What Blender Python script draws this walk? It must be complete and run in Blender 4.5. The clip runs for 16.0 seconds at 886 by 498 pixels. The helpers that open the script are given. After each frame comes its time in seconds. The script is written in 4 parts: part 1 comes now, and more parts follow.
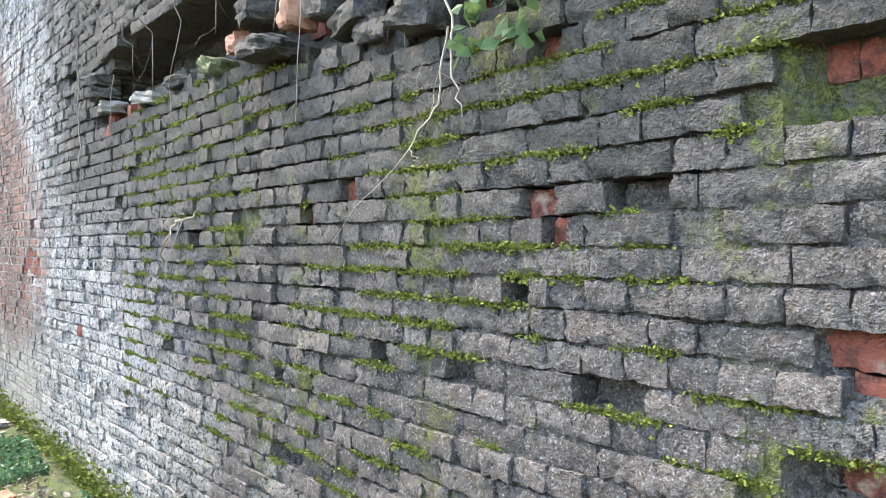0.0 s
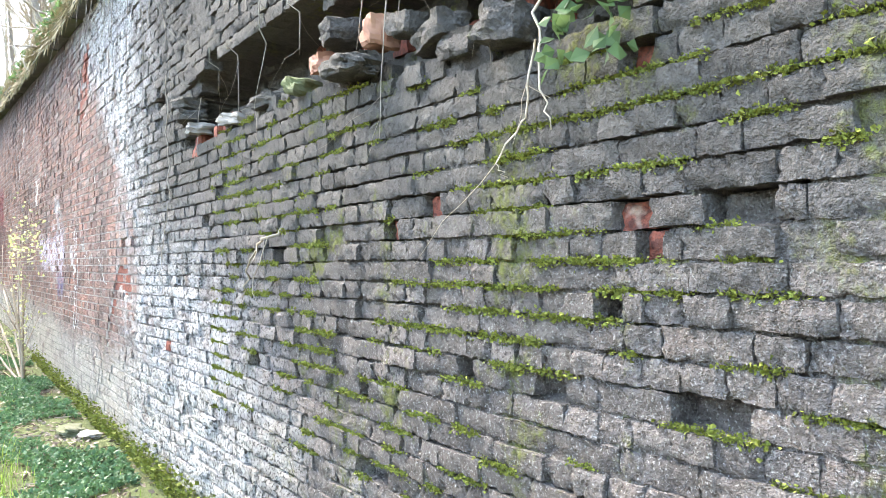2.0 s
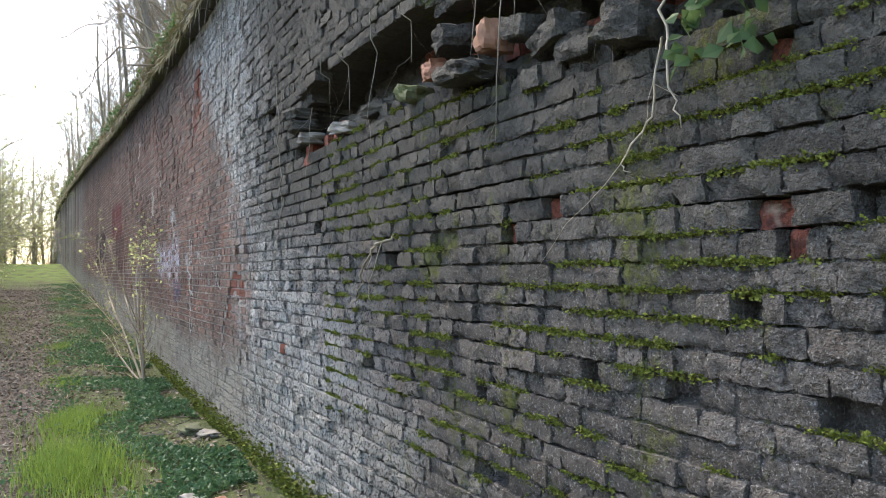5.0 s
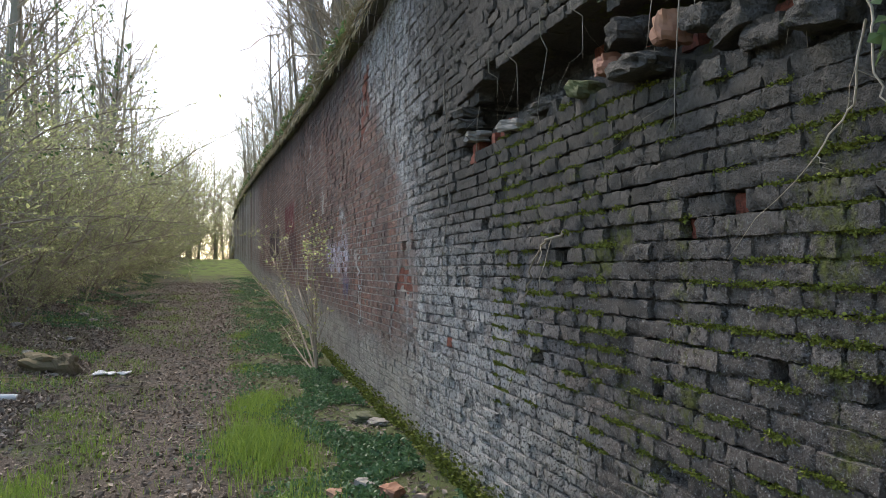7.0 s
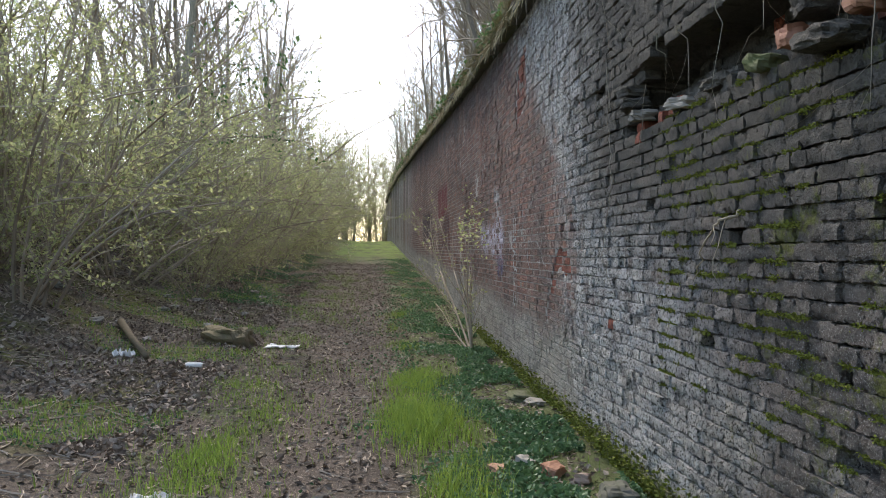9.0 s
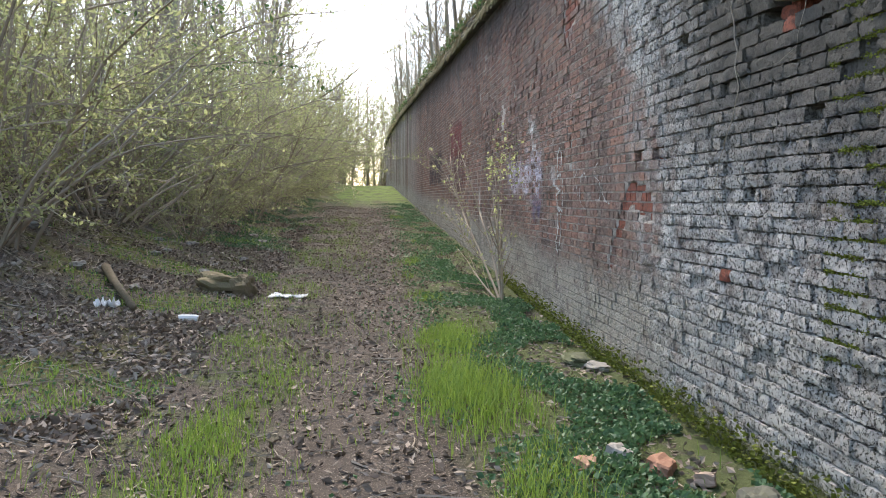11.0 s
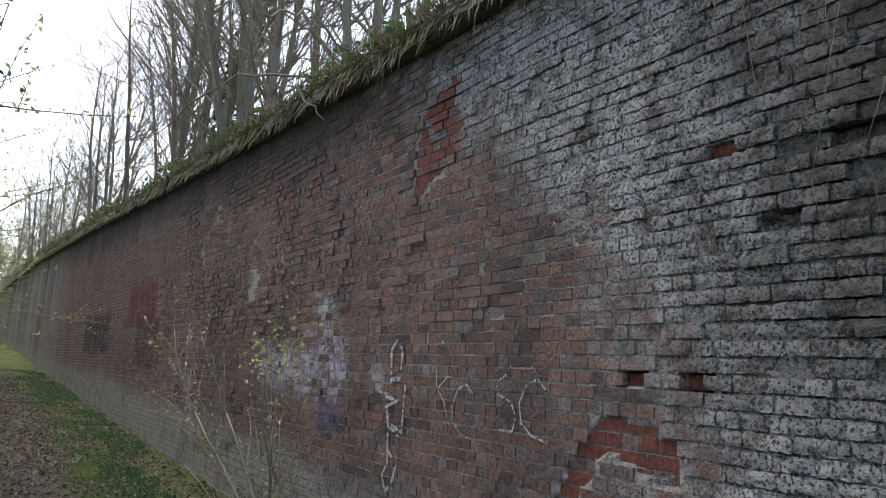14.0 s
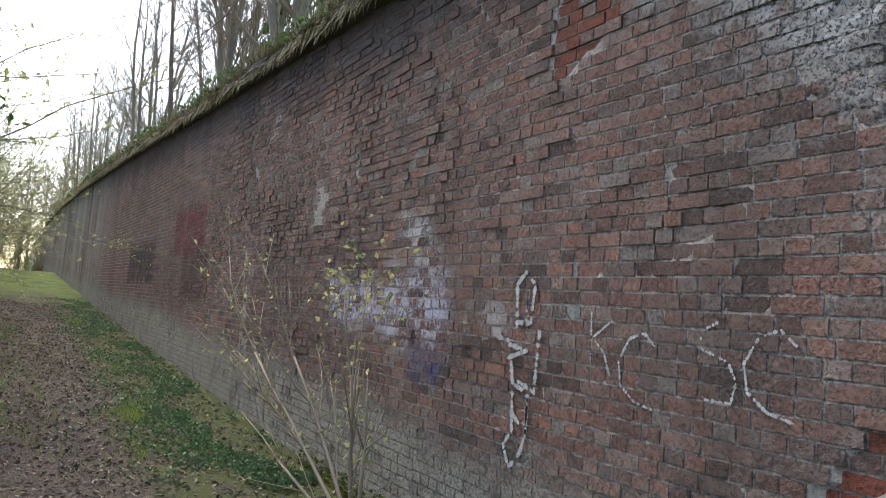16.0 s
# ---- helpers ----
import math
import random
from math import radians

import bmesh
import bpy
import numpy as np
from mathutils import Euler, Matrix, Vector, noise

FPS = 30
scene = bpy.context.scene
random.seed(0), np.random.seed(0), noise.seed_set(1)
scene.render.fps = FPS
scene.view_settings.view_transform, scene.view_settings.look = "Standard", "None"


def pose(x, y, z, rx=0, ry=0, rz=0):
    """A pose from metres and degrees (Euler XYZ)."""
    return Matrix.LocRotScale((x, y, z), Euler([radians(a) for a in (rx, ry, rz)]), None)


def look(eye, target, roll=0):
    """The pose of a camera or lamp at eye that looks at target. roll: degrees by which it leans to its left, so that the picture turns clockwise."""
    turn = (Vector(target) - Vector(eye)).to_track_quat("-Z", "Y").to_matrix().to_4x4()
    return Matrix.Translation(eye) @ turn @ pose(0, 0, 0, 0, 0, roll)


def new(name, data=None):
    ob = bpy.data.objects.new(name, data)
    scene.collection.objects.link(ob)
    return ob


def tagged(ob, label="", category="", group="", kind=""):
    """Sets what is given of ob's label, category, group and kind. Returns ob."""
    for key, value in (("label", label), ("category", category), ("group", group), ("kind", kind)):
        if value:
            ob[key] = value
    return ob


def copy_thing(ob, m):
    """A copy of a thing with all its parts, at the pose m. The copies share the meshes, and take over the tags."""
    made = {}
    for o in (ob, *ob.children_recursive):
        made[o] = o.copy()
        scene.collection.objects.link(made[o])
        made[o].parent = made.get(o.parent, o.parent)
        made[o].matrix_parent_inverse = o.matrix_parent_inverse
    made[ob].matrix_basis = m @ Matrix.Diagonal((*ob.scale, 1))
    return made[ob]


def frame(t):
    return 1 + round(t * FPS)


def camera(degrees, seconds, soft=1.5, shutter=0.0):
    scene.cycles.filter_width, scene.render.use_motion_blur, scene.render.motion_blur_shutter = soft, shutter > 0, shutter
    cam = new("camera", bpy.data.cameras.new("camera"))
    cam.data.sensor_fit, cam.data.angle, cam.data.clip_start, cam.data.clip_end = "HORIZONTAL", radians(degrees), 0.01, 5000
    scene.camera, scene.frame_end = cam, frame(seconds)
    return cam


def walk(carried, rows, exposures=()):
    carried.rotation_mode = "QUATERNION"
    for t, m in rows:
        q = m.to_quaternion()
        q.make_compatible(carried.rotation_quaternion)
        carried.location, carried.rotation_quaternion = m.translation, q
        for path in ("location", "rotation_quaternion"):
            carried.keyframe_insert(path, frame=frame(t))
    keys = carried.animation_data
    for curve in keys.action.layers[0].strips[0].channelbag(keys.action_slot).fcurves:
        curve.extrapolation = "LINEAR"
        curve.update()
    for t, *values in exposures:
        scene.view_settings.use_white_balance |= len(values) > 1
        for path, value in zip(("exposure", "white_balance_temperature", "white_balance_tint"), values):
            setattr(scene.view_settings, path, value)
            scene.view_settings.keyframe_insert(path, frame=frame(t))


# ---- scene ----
cam = camera(59.1, 16.0, soft=0.9)
PATH = [
    (0, (-1.239, -0.162, 1.346), (0.011, 1.399, 1.35), 0.2),
    (0.5, (-1.243, -0.147, 1.351), (-0.029, 1.443, 1.367), 0.0),
    (1, (-1.252, -0.14, 1.351), (-0.073, 1.476, 1.379), -0.1),
    (1.5, (-1.263, -0.136, 1.346), (-0.126, 1.509, 1.383), -0.1),
    (2, (-1.263, -0.124, 1.347), (-0.16, 1.544, 1.389), -0.2),
    (2.5, (-1.275, -0.118, 1.346), (-0.2, 1.568, 1.39), -0.3),
    (3, (-1.278, -0.107, 1.34), (-0.24, 1.601, 1.387), -0.1),
    (3.5, (-1.283, -0.101, 1.342), (-0.276, 1.627, 1.389), -0.2),
    (5.8, (-1.357, -0.09, 1.357), (-0.595, 1.759, 1.401), -1.0),
    (6, (-1.348, -0.093, 1.361), (-0.635, 1.775, 1.401), -1.0),
    (6.5, (-1.384, -0.09, 1.356), (-0.771, 1.814, 1.401), -0.8),
    (7, (-1.415, -0.1, 1.348), (-0.883, 1.828, 1.395), -0.6),
    (7.5, (-1.449, -0.084, 1.344), (-1.086, 1.882, 1.39), -0.5),
    (8, (-1.485, -0.095, 1.346), (-1.271, 1.894, 1.383), -0.5),
    (8.5, (-1.497, -0.103, 1.346), (-1.323, 1.889, 1.369), -0.4),
    (9, (-1.512, -0.14, 1.335), (-1.35, 1.854, 1.341), -0.2),
    (9.5, (-1.55, -0.047, 1.265), (-1.394, 1.943, 1.146), -0.4),
    (9.7, (-1.549, 0.03, 1.235), (-1.397, 2.02, 1.103), -0.5),
    (11.8, (-1.987, 1.865, 1.248), (-1.736, 3.846, 1.128), 2.5),
    (12, (-2.03, 2.049, 1.263), (-1.721, 4.021, 1.148), 3.2),
    (12.5, (-2.146, 2.502, 1.329), (-1.55, 4.409, 1.249), 4.3),
    (13, (-2.233, 2.958, 1.351), (-1.417, 4.771, 1.566), 2.5),
    (13.5, (-2.349, 3.353, 1.446), (-1.447, 5.114, 1.74), 2.3),
    (14, (-2.551, 3.684, 1.481), (-1.537, 5.376, 1.809), 3.3),
    (14.5, (-2.534, 4.009, 1.433), (-1.52, 5.701, 1.758), 3.5),
    (15, (-2.436, 4.356, 1.461), (-1.457, 6.082, 1.713), 3.8),
    (15.5, (-2.379, 4.773, 1.448), (-1.407, 6.513, 1.619), 4.5),
    (16, (-2.339, 5.089, 1.463), (-1.391, 6.842, 1.632), 4.8),
]
EXPO = [(t, e, 7000, 10) for t, e in ((0.0, 3.55), (0.7, 3.95), (3.7, 3.85), (5.8, 1.65), (9.0, 1.75), (9.7, 2.05), (11.8, 2.2), (12.5, 2.1), (13.0, 1.5), (13.5, 1.25), (14.5, 1.4), (16.0, 1.75))]
walk(cam, [(t, look(eye, target, roll)) for t, eye, target, roll in PATH], EXPO)

# ---- world and sun: bright hazy sky, veiled sun ----
SUN_AZ, SUN_EL = radians(-12), radians(48)
world = bpy.data.worlds.new("sky")
scene.world = world
world.use_nodes = True
wt = world.node_tree
sky = wt.nodes.new("ShaderNodeTexSky")
sky.sky_type, sky.sun_disc = "NISHITA", False
sky.sun_elevation, sky.sun_rotation = SUN_EL, SUN_AZ
sky.air_density, sky.dust_density, sky.ozone_density = 1.0, 1.5, 1.0
wt.nodes["Background"].inputs[1].default_value = 0.15
wt.links.new(sky.outputs[0], wt.nodes["Background"].inputs[0])
lamp = bpy.data.lights.new("sun", "SUN")
lamp.energy, lamp.angle, lamp.color = 1.2, radians(25), (1.0, 0.95, 0.88)
sun = new("sun", lamp)
sun.matrix_world = look((math.sin(SUN_AZ) * 40, math.cos(SUN_AZ) * 40, 40 * math.tan(SUN_EL)), (0, 0, 0))

# ---- materials ----


class Mat:
    """A small wrapper to write node materials briefly."""

    def __init__(self, name, rough=0.9, spec=0.3):
        self.m = bpy.data.materials.new(name)
        self.m.use_nodes = True
        self.t = self.m.node_tree
        self.b = self.t.nodes["Principled BSDF"]
        self.b.inputs["Roughness"].default_value = rough
        self.b.inputs["Specular IOR Level"].default_value = spec
        self.pos = self.t.nodes.new("ShaderNodeNewGeometry")
        self.oi = self.t.nodes.new("ShaderNodeObjectInfo")
        s = self.t.nodes.new("ShaderNodeSeparateXYZ")
        self.t.links.new(self.pos.outputs["Position"], s.inputs[0])
        self.x, self.y, self.z = s.outputs[0], s.outputs[1], s.outputs[2]

    def put(self, sock, v):
        if isinstance(v, (int, float)):
            sock.default_value = v
        elif isinstance(v, tuple):
            sock.default_value = (*v, 1) if len(v) == 3 and len(sock.default_value) == 4 else v
        else:
            self.t.links.new(v, sock)

    def math(self, op, a, b=0.0, c=0.0, clamp=False):
        n = self.t.nodes.new("ShaderNodeMath")
        n.operation, n.use_clamp = op, clamp
        for k, v in enumerate((a, b, c)):
            self.put(n.inputs[k], v)
        return n.outputs[0]

    def add(self, a, b): return self.math("ADD", a, b)
    def mul(self, a, b): return self.math("MULTIPLY", a, b)

    def noise(self, scale, detail=3, rough=0.6, stretch=None):
        n = self.t.nodes.new("ShaderNodeTexNoise")
        n.inputs["Scale"].default_value, n.inputs["Detail"].default_value, n.inputs["Roughness"].default_value = scale, detail, rough
        v = self.pos.outputs["Position"]
        if stretch:
            m = self.t.nodes.new("ShaderNodeMapping")
            m.inputs["Scale"].default_value = stretch
            self.t.links.new(v, m.inputs[0])
            v = m.outputs[0]
        self.t.links.new(v, n.inputs["Vector"])
        return n.outputs[0]

    def step(self, v, lo, hi):
        n = self.t.nodes.new("ShaderNodeMapRange")
        n.interpolation_type = "SMOOTHSTEP"
        for k, w in enumerate((v, lo, hi)):
            self.put(n.inputs[k], w)
        return n.outputs[0]

    def ramp(self, v, *stops):
        n = self.t.nodes.new("ShaderNodeValToRGB")
        e = n.color_ramp.elements
        while len(e) < len(stops):
            e.new(0.5)
        for el, (p, c) in zip(e, stops):
            el.position, el.color = p, (*c, 1)
        self.put(n.inputs[0], v)
        return n.outputs[0]

    def mix(self, f, a, b, mode="MIX"):
        n = self.t.nodes.new("ShaderNodeMix")
        n.data_type, n.blend_type = "RGBA", mode
        self.put(n.inputs[0], f)
        self.put(n.inputs[6], a)
        self.put(n.inputs[7], b)
        return n.outputs[2]

    def rand(self):
        return self.math("FRACT", self.add(self.pos.outputs["Random Per Island"], self.oi.outputs["Random"]))

    def done(self, colour, height=None, dist=0.01, strength=0.6):
        self.put(self.b.inputs["Base Color"], colour)
        if height is not None:
            n = self.t.nodes.new("ShaderNodeBump")
            n.inputs["Strength"].default_value, n.inputs["Distance"].default_value = strength, dist
            self.t.links.new(height, n.inputs["Height"])
            self.t.links.new(n.outputs[0], self.b.inputs["Normal"])
        return self.m


def box_mask(q, y0, y1, z0, z1, soft, wob):
    """1 inside the stretch y0..y1, z0..z1 of the wall, with a ragged edge."""
    y, z = q.add(q.y, wob), q.add(q.z, wob)
    a = q.mul(q.step(y, y0 - soft, y0 + soft), q.math("SUBTRACT", 1, q.step(y, y1 - soft, y1 + soft)))
    b = q.mul(q.step(z, z0 - soft, z0 + soft), q.math("SUBTRACT", 1, q.step(z, z1 - soft, z1 + soft)))
    return q.mul(a, b)


def masonry(name, mortar=False, broken=False):
    q = Mat(name, 0.92, 0.25)
    big, mid, fine, grit = q.noise(0.7, 4), q.noise(4.5, 4), q.noise(38, 4, 0.7), q.noise(170, 2)
    r = q.rand()
    # red brick, each its own tone
    red = q.ramp(r, (0.0, (0.11, 0.078, 0.068)), (0.25, (0.29, 0.155, 0.12)), (0.5, (0.2, 0.15, 0.132)), (0.75, (0.35, 0.175, 0.125)), (1.0, (0.3, 0.25, 0.22)))
    grey = q.ramp(q.add(q.mul(r, 0.6), q.mul(mid, 0.4)), (0.1, (0.09, 0.086, 0.086)), (0.4, (0.16, 0.152, 0.147)), (0.6, (0.14, 0.112, 0.094)), (0.8, (0.19, 0.165, 0.148)), (0.95, (0.23, 0.22, 0.215)))
    if mortar:
        red, grey = (0.5, 0.45, 0.4), (0.12, 0.11, 0.1)
    if broken:
        col = q.mix(q.step(fine, 0.45, 0.6), (0.22, 0.07, 0.045), (0.11, 0.045, 0.033))
        col = q.mix(q.step(mid, 0.62, 0.7), col, (0.36, 0.28, 0.21))
        return q.done(col, q.add(fine, q.mul(grit, 0.4)), 0.012, 0.9)
    # the weathered near stretch ends in a slanting, ragged line
    edge = q.add(q.add(6.1, q.mul(q.math("MAXIMUM", q.math("SUBTRACT", q.z, 1.9), 0), 1.35)), q.mul(q.math("SUBTRACT", q.add(q.mul(mid, 0.6), q.mul(big, 0.5)), 0.55), 4.0))
    near = q.math("SUBTRACT", 1, q.step(q.math("SUBTRACT", q.y, edge), -0.8, 0.6))
    low = q.math("SUBTRACT", 1, q.step(q.add(q.math("SUBTRACT", q.z, q.mul(q.math("MAXIMUM", q.math("SUBTRACT", q.y, 9), 0), 0.04)), q.mul(big, 0.5)), 0.75, 1.15))
    top = q.step(q.add(q.math("SUBTRACT", q.z, q.mul(q.math("MAXIMUM", q.math("SUBTRACT", q.y, 9), 0), 0.035)), q.mul(q.noise(1.6, 3, 0.6, (1, 1, 0.12)), 1.6)), 3.9, 4.6)
    col = q.mix(q.mul(q.math("MAXIMUM", near, q.mul(low, 0.85)), 0.97), red, grey)
    col = q.mix(q.mul(top, q.mul(q.math("SUBTRACT", 1, near), 0.8)), col, (0.12, 0.105, 0.1))
    # pale bloom of salts, thickest beside the red stretch
    bloom = q.mul(q.mul(near, q.step(q.add(q.add(q.y, q.mul(mid, 1.5)), q.mul(q.add(q.z, -1.2), -0.8)), 3.6, 5.7)), q.step(q.add(mid, q.mul(fine, 0.7)), 0.58, 0.95))
    col = q.mix(q.mul(bloom, 0.45 if mortar else 0.88), col, (0.6, 0.59, 0.565))
    pale = q.mul(q.mul(low, q.math("SUBTRACT", 1, q.mul(near, 0.5))), q.step(mid, 0.2, 0.55))
    col = q.mix(q.mul(pale, 0.3 if mortar else 0.82), col, (0.46, 0.44, 0.38))
    # far stretch: paler from about 25 m on, in upright streaks
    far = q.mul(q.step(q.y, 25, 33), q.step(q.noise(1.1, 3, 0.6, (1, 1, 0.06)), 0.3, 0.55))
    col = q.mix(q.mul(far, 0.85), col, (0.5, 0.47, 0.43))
    haze = q.mul(q.step(q.noise(1.3, 4), 0.5, 0.75), q.step(fine, 0.4, 0.65))
    col = q.mix(q.mul(haze, 0.35), col, (0.33, 0.31, 0.31))
    # soot and dark crust
    brown = q.step(q.noise(0.9, 5, 0.65, (1, 1, 0.5)), 0.44, 0.62)
    col = q.mix(q.mul(q.mul(q.mul(brown, q.math("SUBTRACT", 1, low)), q.math("SUBTRACT", 1, near)), 0.25 if mortar else 0.45), col, q.mix(fine, (0.05, 0.04, 0.036), (0.16, 0.125, 0.11)))
    ashen = q.step(q.noise(3.4, 5, 0.7), 0.5, 0.62)
    col = q.mix(q.mul(q.mul(ashen, q.step(r, 0.3, 0.7)), 0.0 if mortar else 0.35), col, (0.2, 0.18, 0.17))
    col = q.mix(q.mul(q.step(q.noise(2.3, 5, 0.65, (1, 1, 0.35)), 0.56, 0.78), q.mul(q.math("SUBTRACT", 1, q.mul(low, 0.8)), 0.5)), col, (0.07, 0.063, 0.06))
    pits = q.step(q.noise(60, 4, 0.75), 0.41, 0.48)
    col = q.mix(q.mul(q.math("SUBTRACT", 1, pits), q.add(0.35, q.mul(near, 0.5))), col, (0.02, 0.018, 0.016))
    col = q.mix(q.mul(q.step(q.noise(24, 5, 0.75), 0.55, 0.68), 0.4), col, (0.3, 0.29, 0.27))
    # moss: in joints and on the dampest patches of the near stretch, and along the foot
    # nearest end of the weathered stretch: darker and browner in patches
    near_dark = q.mul(near, q.math("SUBTRACT", 1, q.step(q.add(q.y, q.mul(mid, 0.8)), 3.0, 4.0)))
    col = q.mix(q.mul(near_dark, q.step(q.noise(1.8, 4), 0.3, 0.6)), col, q.mix(q.add(q.mul(fine, 0.6), q.mul(r, 0.4)), (0.045, 0.038, 0.033), (0.19, 0.167, 0.148)))
    # lichen specks
    col = q.mix(q.mul(q.mul(near, q.step(q.noise(130, 3, 0.7), 0.55, 0.66)), 0.5), col, (0.42, 0.42, 0.39))
    damp = q.mul(near, q.math("SUBTRACT", 1, q.step(q.y, 2.6, 4.2)))
    # much darker towards the upper part of the near stretch
    upper_dark = q.mul(q.mul(near, q.step(q.add(q.add(q.z, q.mul(mid, 0.6)), q.mul(q.y, -0.03)), 1.15, 2.1)), q.math("SUBTRACT", 1, q.step(q.add(q.y, q.mul(mid, 1.5)), 5.6, 7.3)))
    col = q.mix(q.mul(upper_dark, 0.93), col, q.mix(q.add(q.mul(fine, 0.7), q.mul(r, 0.3)), (0.02, 0.018, 0.016), (0.15, 0.14, 0.12)))
    lim = 0.56 if mortar else 0.6
    moss = q.mul(damp, q.step(q.add(q.mul(q.noise(3.1, 4), 0.75), q.mul(fine, 0.3)), lim - 0.03, lim + 0.1))
    foot = q.math("SUBTRACT", 1, q.step(q.add(q.math("SUBTRACT", q.z, q.mul(q.math("MAXIMUM", q.math("SUBTRACT", q.y, 9), 0), 0.04)), q.mul(fine, 0.25)), 0.14, 0.30))
    foot = q.mul(foot, q.math("SUBTRACT", 1, q.step(q.y, 8.0, 13.0)))
    col = q.mix(q.mul(q.math("MAXIMUM", moss, foot), 0.9), col, q.mix(fine, (0.03, 0.035, 0.01), (0.17, 0.185, 0.035)))
    # old spray paint, worn
    wob = q.mul(q.math("SUBTRACT", mid, 0.5), 0.5)
    worn = q.step(q.add(q.add(q.mul(fine, 0.8), q.mul(r, 0.22)), q.mul(mid, 0.2)), 0.53, 0.72)
    for (y0, y1, z0, z1, c, k) in ((9.35, 11.3, 1.35, 1.68, (0.6, 0.57, 0.68), 0.95), (9.3, 10.2, 1.3, 1.75, (0.6, 0.58, 0.68), 0.85), (9.6, 10.0, 1.95, 2.12, (0.68, 0.7, 0.7), 0.9), (9.45, 9.8, 1.78, 1.92, (0.65, 0.66, 0.66), 0.85),
                                   (9.25, 9.75, 1.08, 1.26, (0.09, 0.1, 0.24), 0.7), (8.62, 8.85, 1.4, 1.5, (0.7, 0.7, 0.7), 0.8), (7.85, 8.3, 1.52, 1.66, (0.4, 0.45, 0.42), 0.6),
                                   (16.4, 18.5, 2.1, 2.8, (0.17, 0.02, 0.03), 0.85), (15.9, 17.7, 1.4, 2.15, (0.07, 0.02, 0.025), 0.75), (20.2, 23.2, 1.6, 2.4, (0.025, 0.02, 0.03), 0.85)):
        col = q.mix(q.mul(q.mul(box_mask(q, y0, y1, z0, z1, 0.1, wob), worn if c[0] > 0.3 else q.add(0.25, q.mul(q.step(q.add(q.mul(fine, 0.5), q.mul(mid, 0.6)), 0.42, 0.62), 0.7))), k), col, c)
    return q.done(col, q.add(q.add(q.add(q.mul(mid, 0.3), fine), q.mul(grit, 0.45)), q.mul(pits, 0.5)), 0.02, 1.0)


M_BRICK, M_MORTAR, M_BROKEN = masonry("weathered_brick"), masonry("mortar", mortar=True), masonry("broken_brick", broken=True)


def ground_material():
    q = Mat("earth", 0.97, 0.15)
    mid, fine, grit, big = q.noise(2.2, 5), q.noise(22, 5, 0.7), q.noise(110, 3), q.noise(0.5, 3)
    soil = q.mix(fine, (0.026, 0.022, 0.019), (0.14, 0.112, 0.09))
    soil = q.mix(q.mul(q.step(q.noise(1.1, 4, 0.6, (1.6, 0.35, 1)), 0.48, 0.66), 0.6), soil, (0.045, 0.036, 0.03))
    soil = q.mix(q.step(grit, 0.55, 0.7), soil, (0.3, 0.25, 0.2))
    green = q.mix(fine, (0.035, 0.052, 0.018), (0.12, 0.145, 0.05))
    wx = q.add(q.x, q.mul(q.math("SUBTRACT", mid, 0.5), 0.9))
    strip = q.mul(q.step(wx, -1.5, -1.0), q.step(q.add(mid, q.mul(fine, 0.3)), 0.42, 0.62))
    verge = q.mul(q.mul(q.step(wx, -3.4, -2.6), q.math("SUBTRACT", 1, q.step(wx, -2.6, -2.0))), q.step(mid, 0.48, 0.62))
    far = q.step(q.y, 26, 36)
    f = q.math("MAXIMUM", q.math("MAXIMUM", q.mul(strip, 0.85), q.mul(verge, 0.7)), q.mul(far, 0.7))
    col = q.mix(f, soil, green)
    col = q.mix(q.mul(q.mul(far, 0.75), q.step(mid, 0.35, 0.55)), col, q.mix(fine, (0.1, 0.16, 0.03), (0.2, 0.28, 0.07)))
    bank = q.math("SUBTRACT", 1, q.step(wx, -3.9, -3.1))
    col = q.mix(q.mul(bank, q.step(fine, 0.4, 0.65)), col, (0.15, 0.12, 0.09))
    col = q.mix(q.mul(bank, q.step(q.add(q.mul(big, 0.6), q.mul(mid, 0.4)), 0.46, 0.6)), col, q.mix(fine, (0.05, 0.052, 0.018), (0.16, 0.15, 0.05)))
    return q.done(col, q.add(fine, q.mul(grit, 0.5)), 0.03, 0.9)


def plain(name, *cols, scale=20, rough=0.85, spec=0.25, bump=0.004, thin=0.0):
    q = Mat(name, rough, spec)
    n = q.noise(scale, 4)
    v = q.add(q.mul(q.rand(), 0.6), q.mul(n, 0.4))
    k = len(cols)
    m = q.done(q.ramp(v, *[(0.15 + 0.7 * i / max(1, k - 1), c) for i, c in enumerate(cols)]), n, bump, 0.6)
    if thin:
        tr, mx = q.t.nodes.new("ShaderNodeBsdfTranslucent"), q.t.nodes.new("ShaderNodeMixShader")
        q.t.links.new(q.b.inputs["Base Color"].links[0].from_socket, tr.inputs[0])
        mx.inputs[0].default_value = thin
        q.t.links.new(q.b.outputs[0], mx.inputs[1])
        q.t.links.new(tr.outputs[0], mx.inputs[2])
        q.t.links.new(mx.outputs[0], q.t.nodes["Material Output"].inputs[0])
    return m


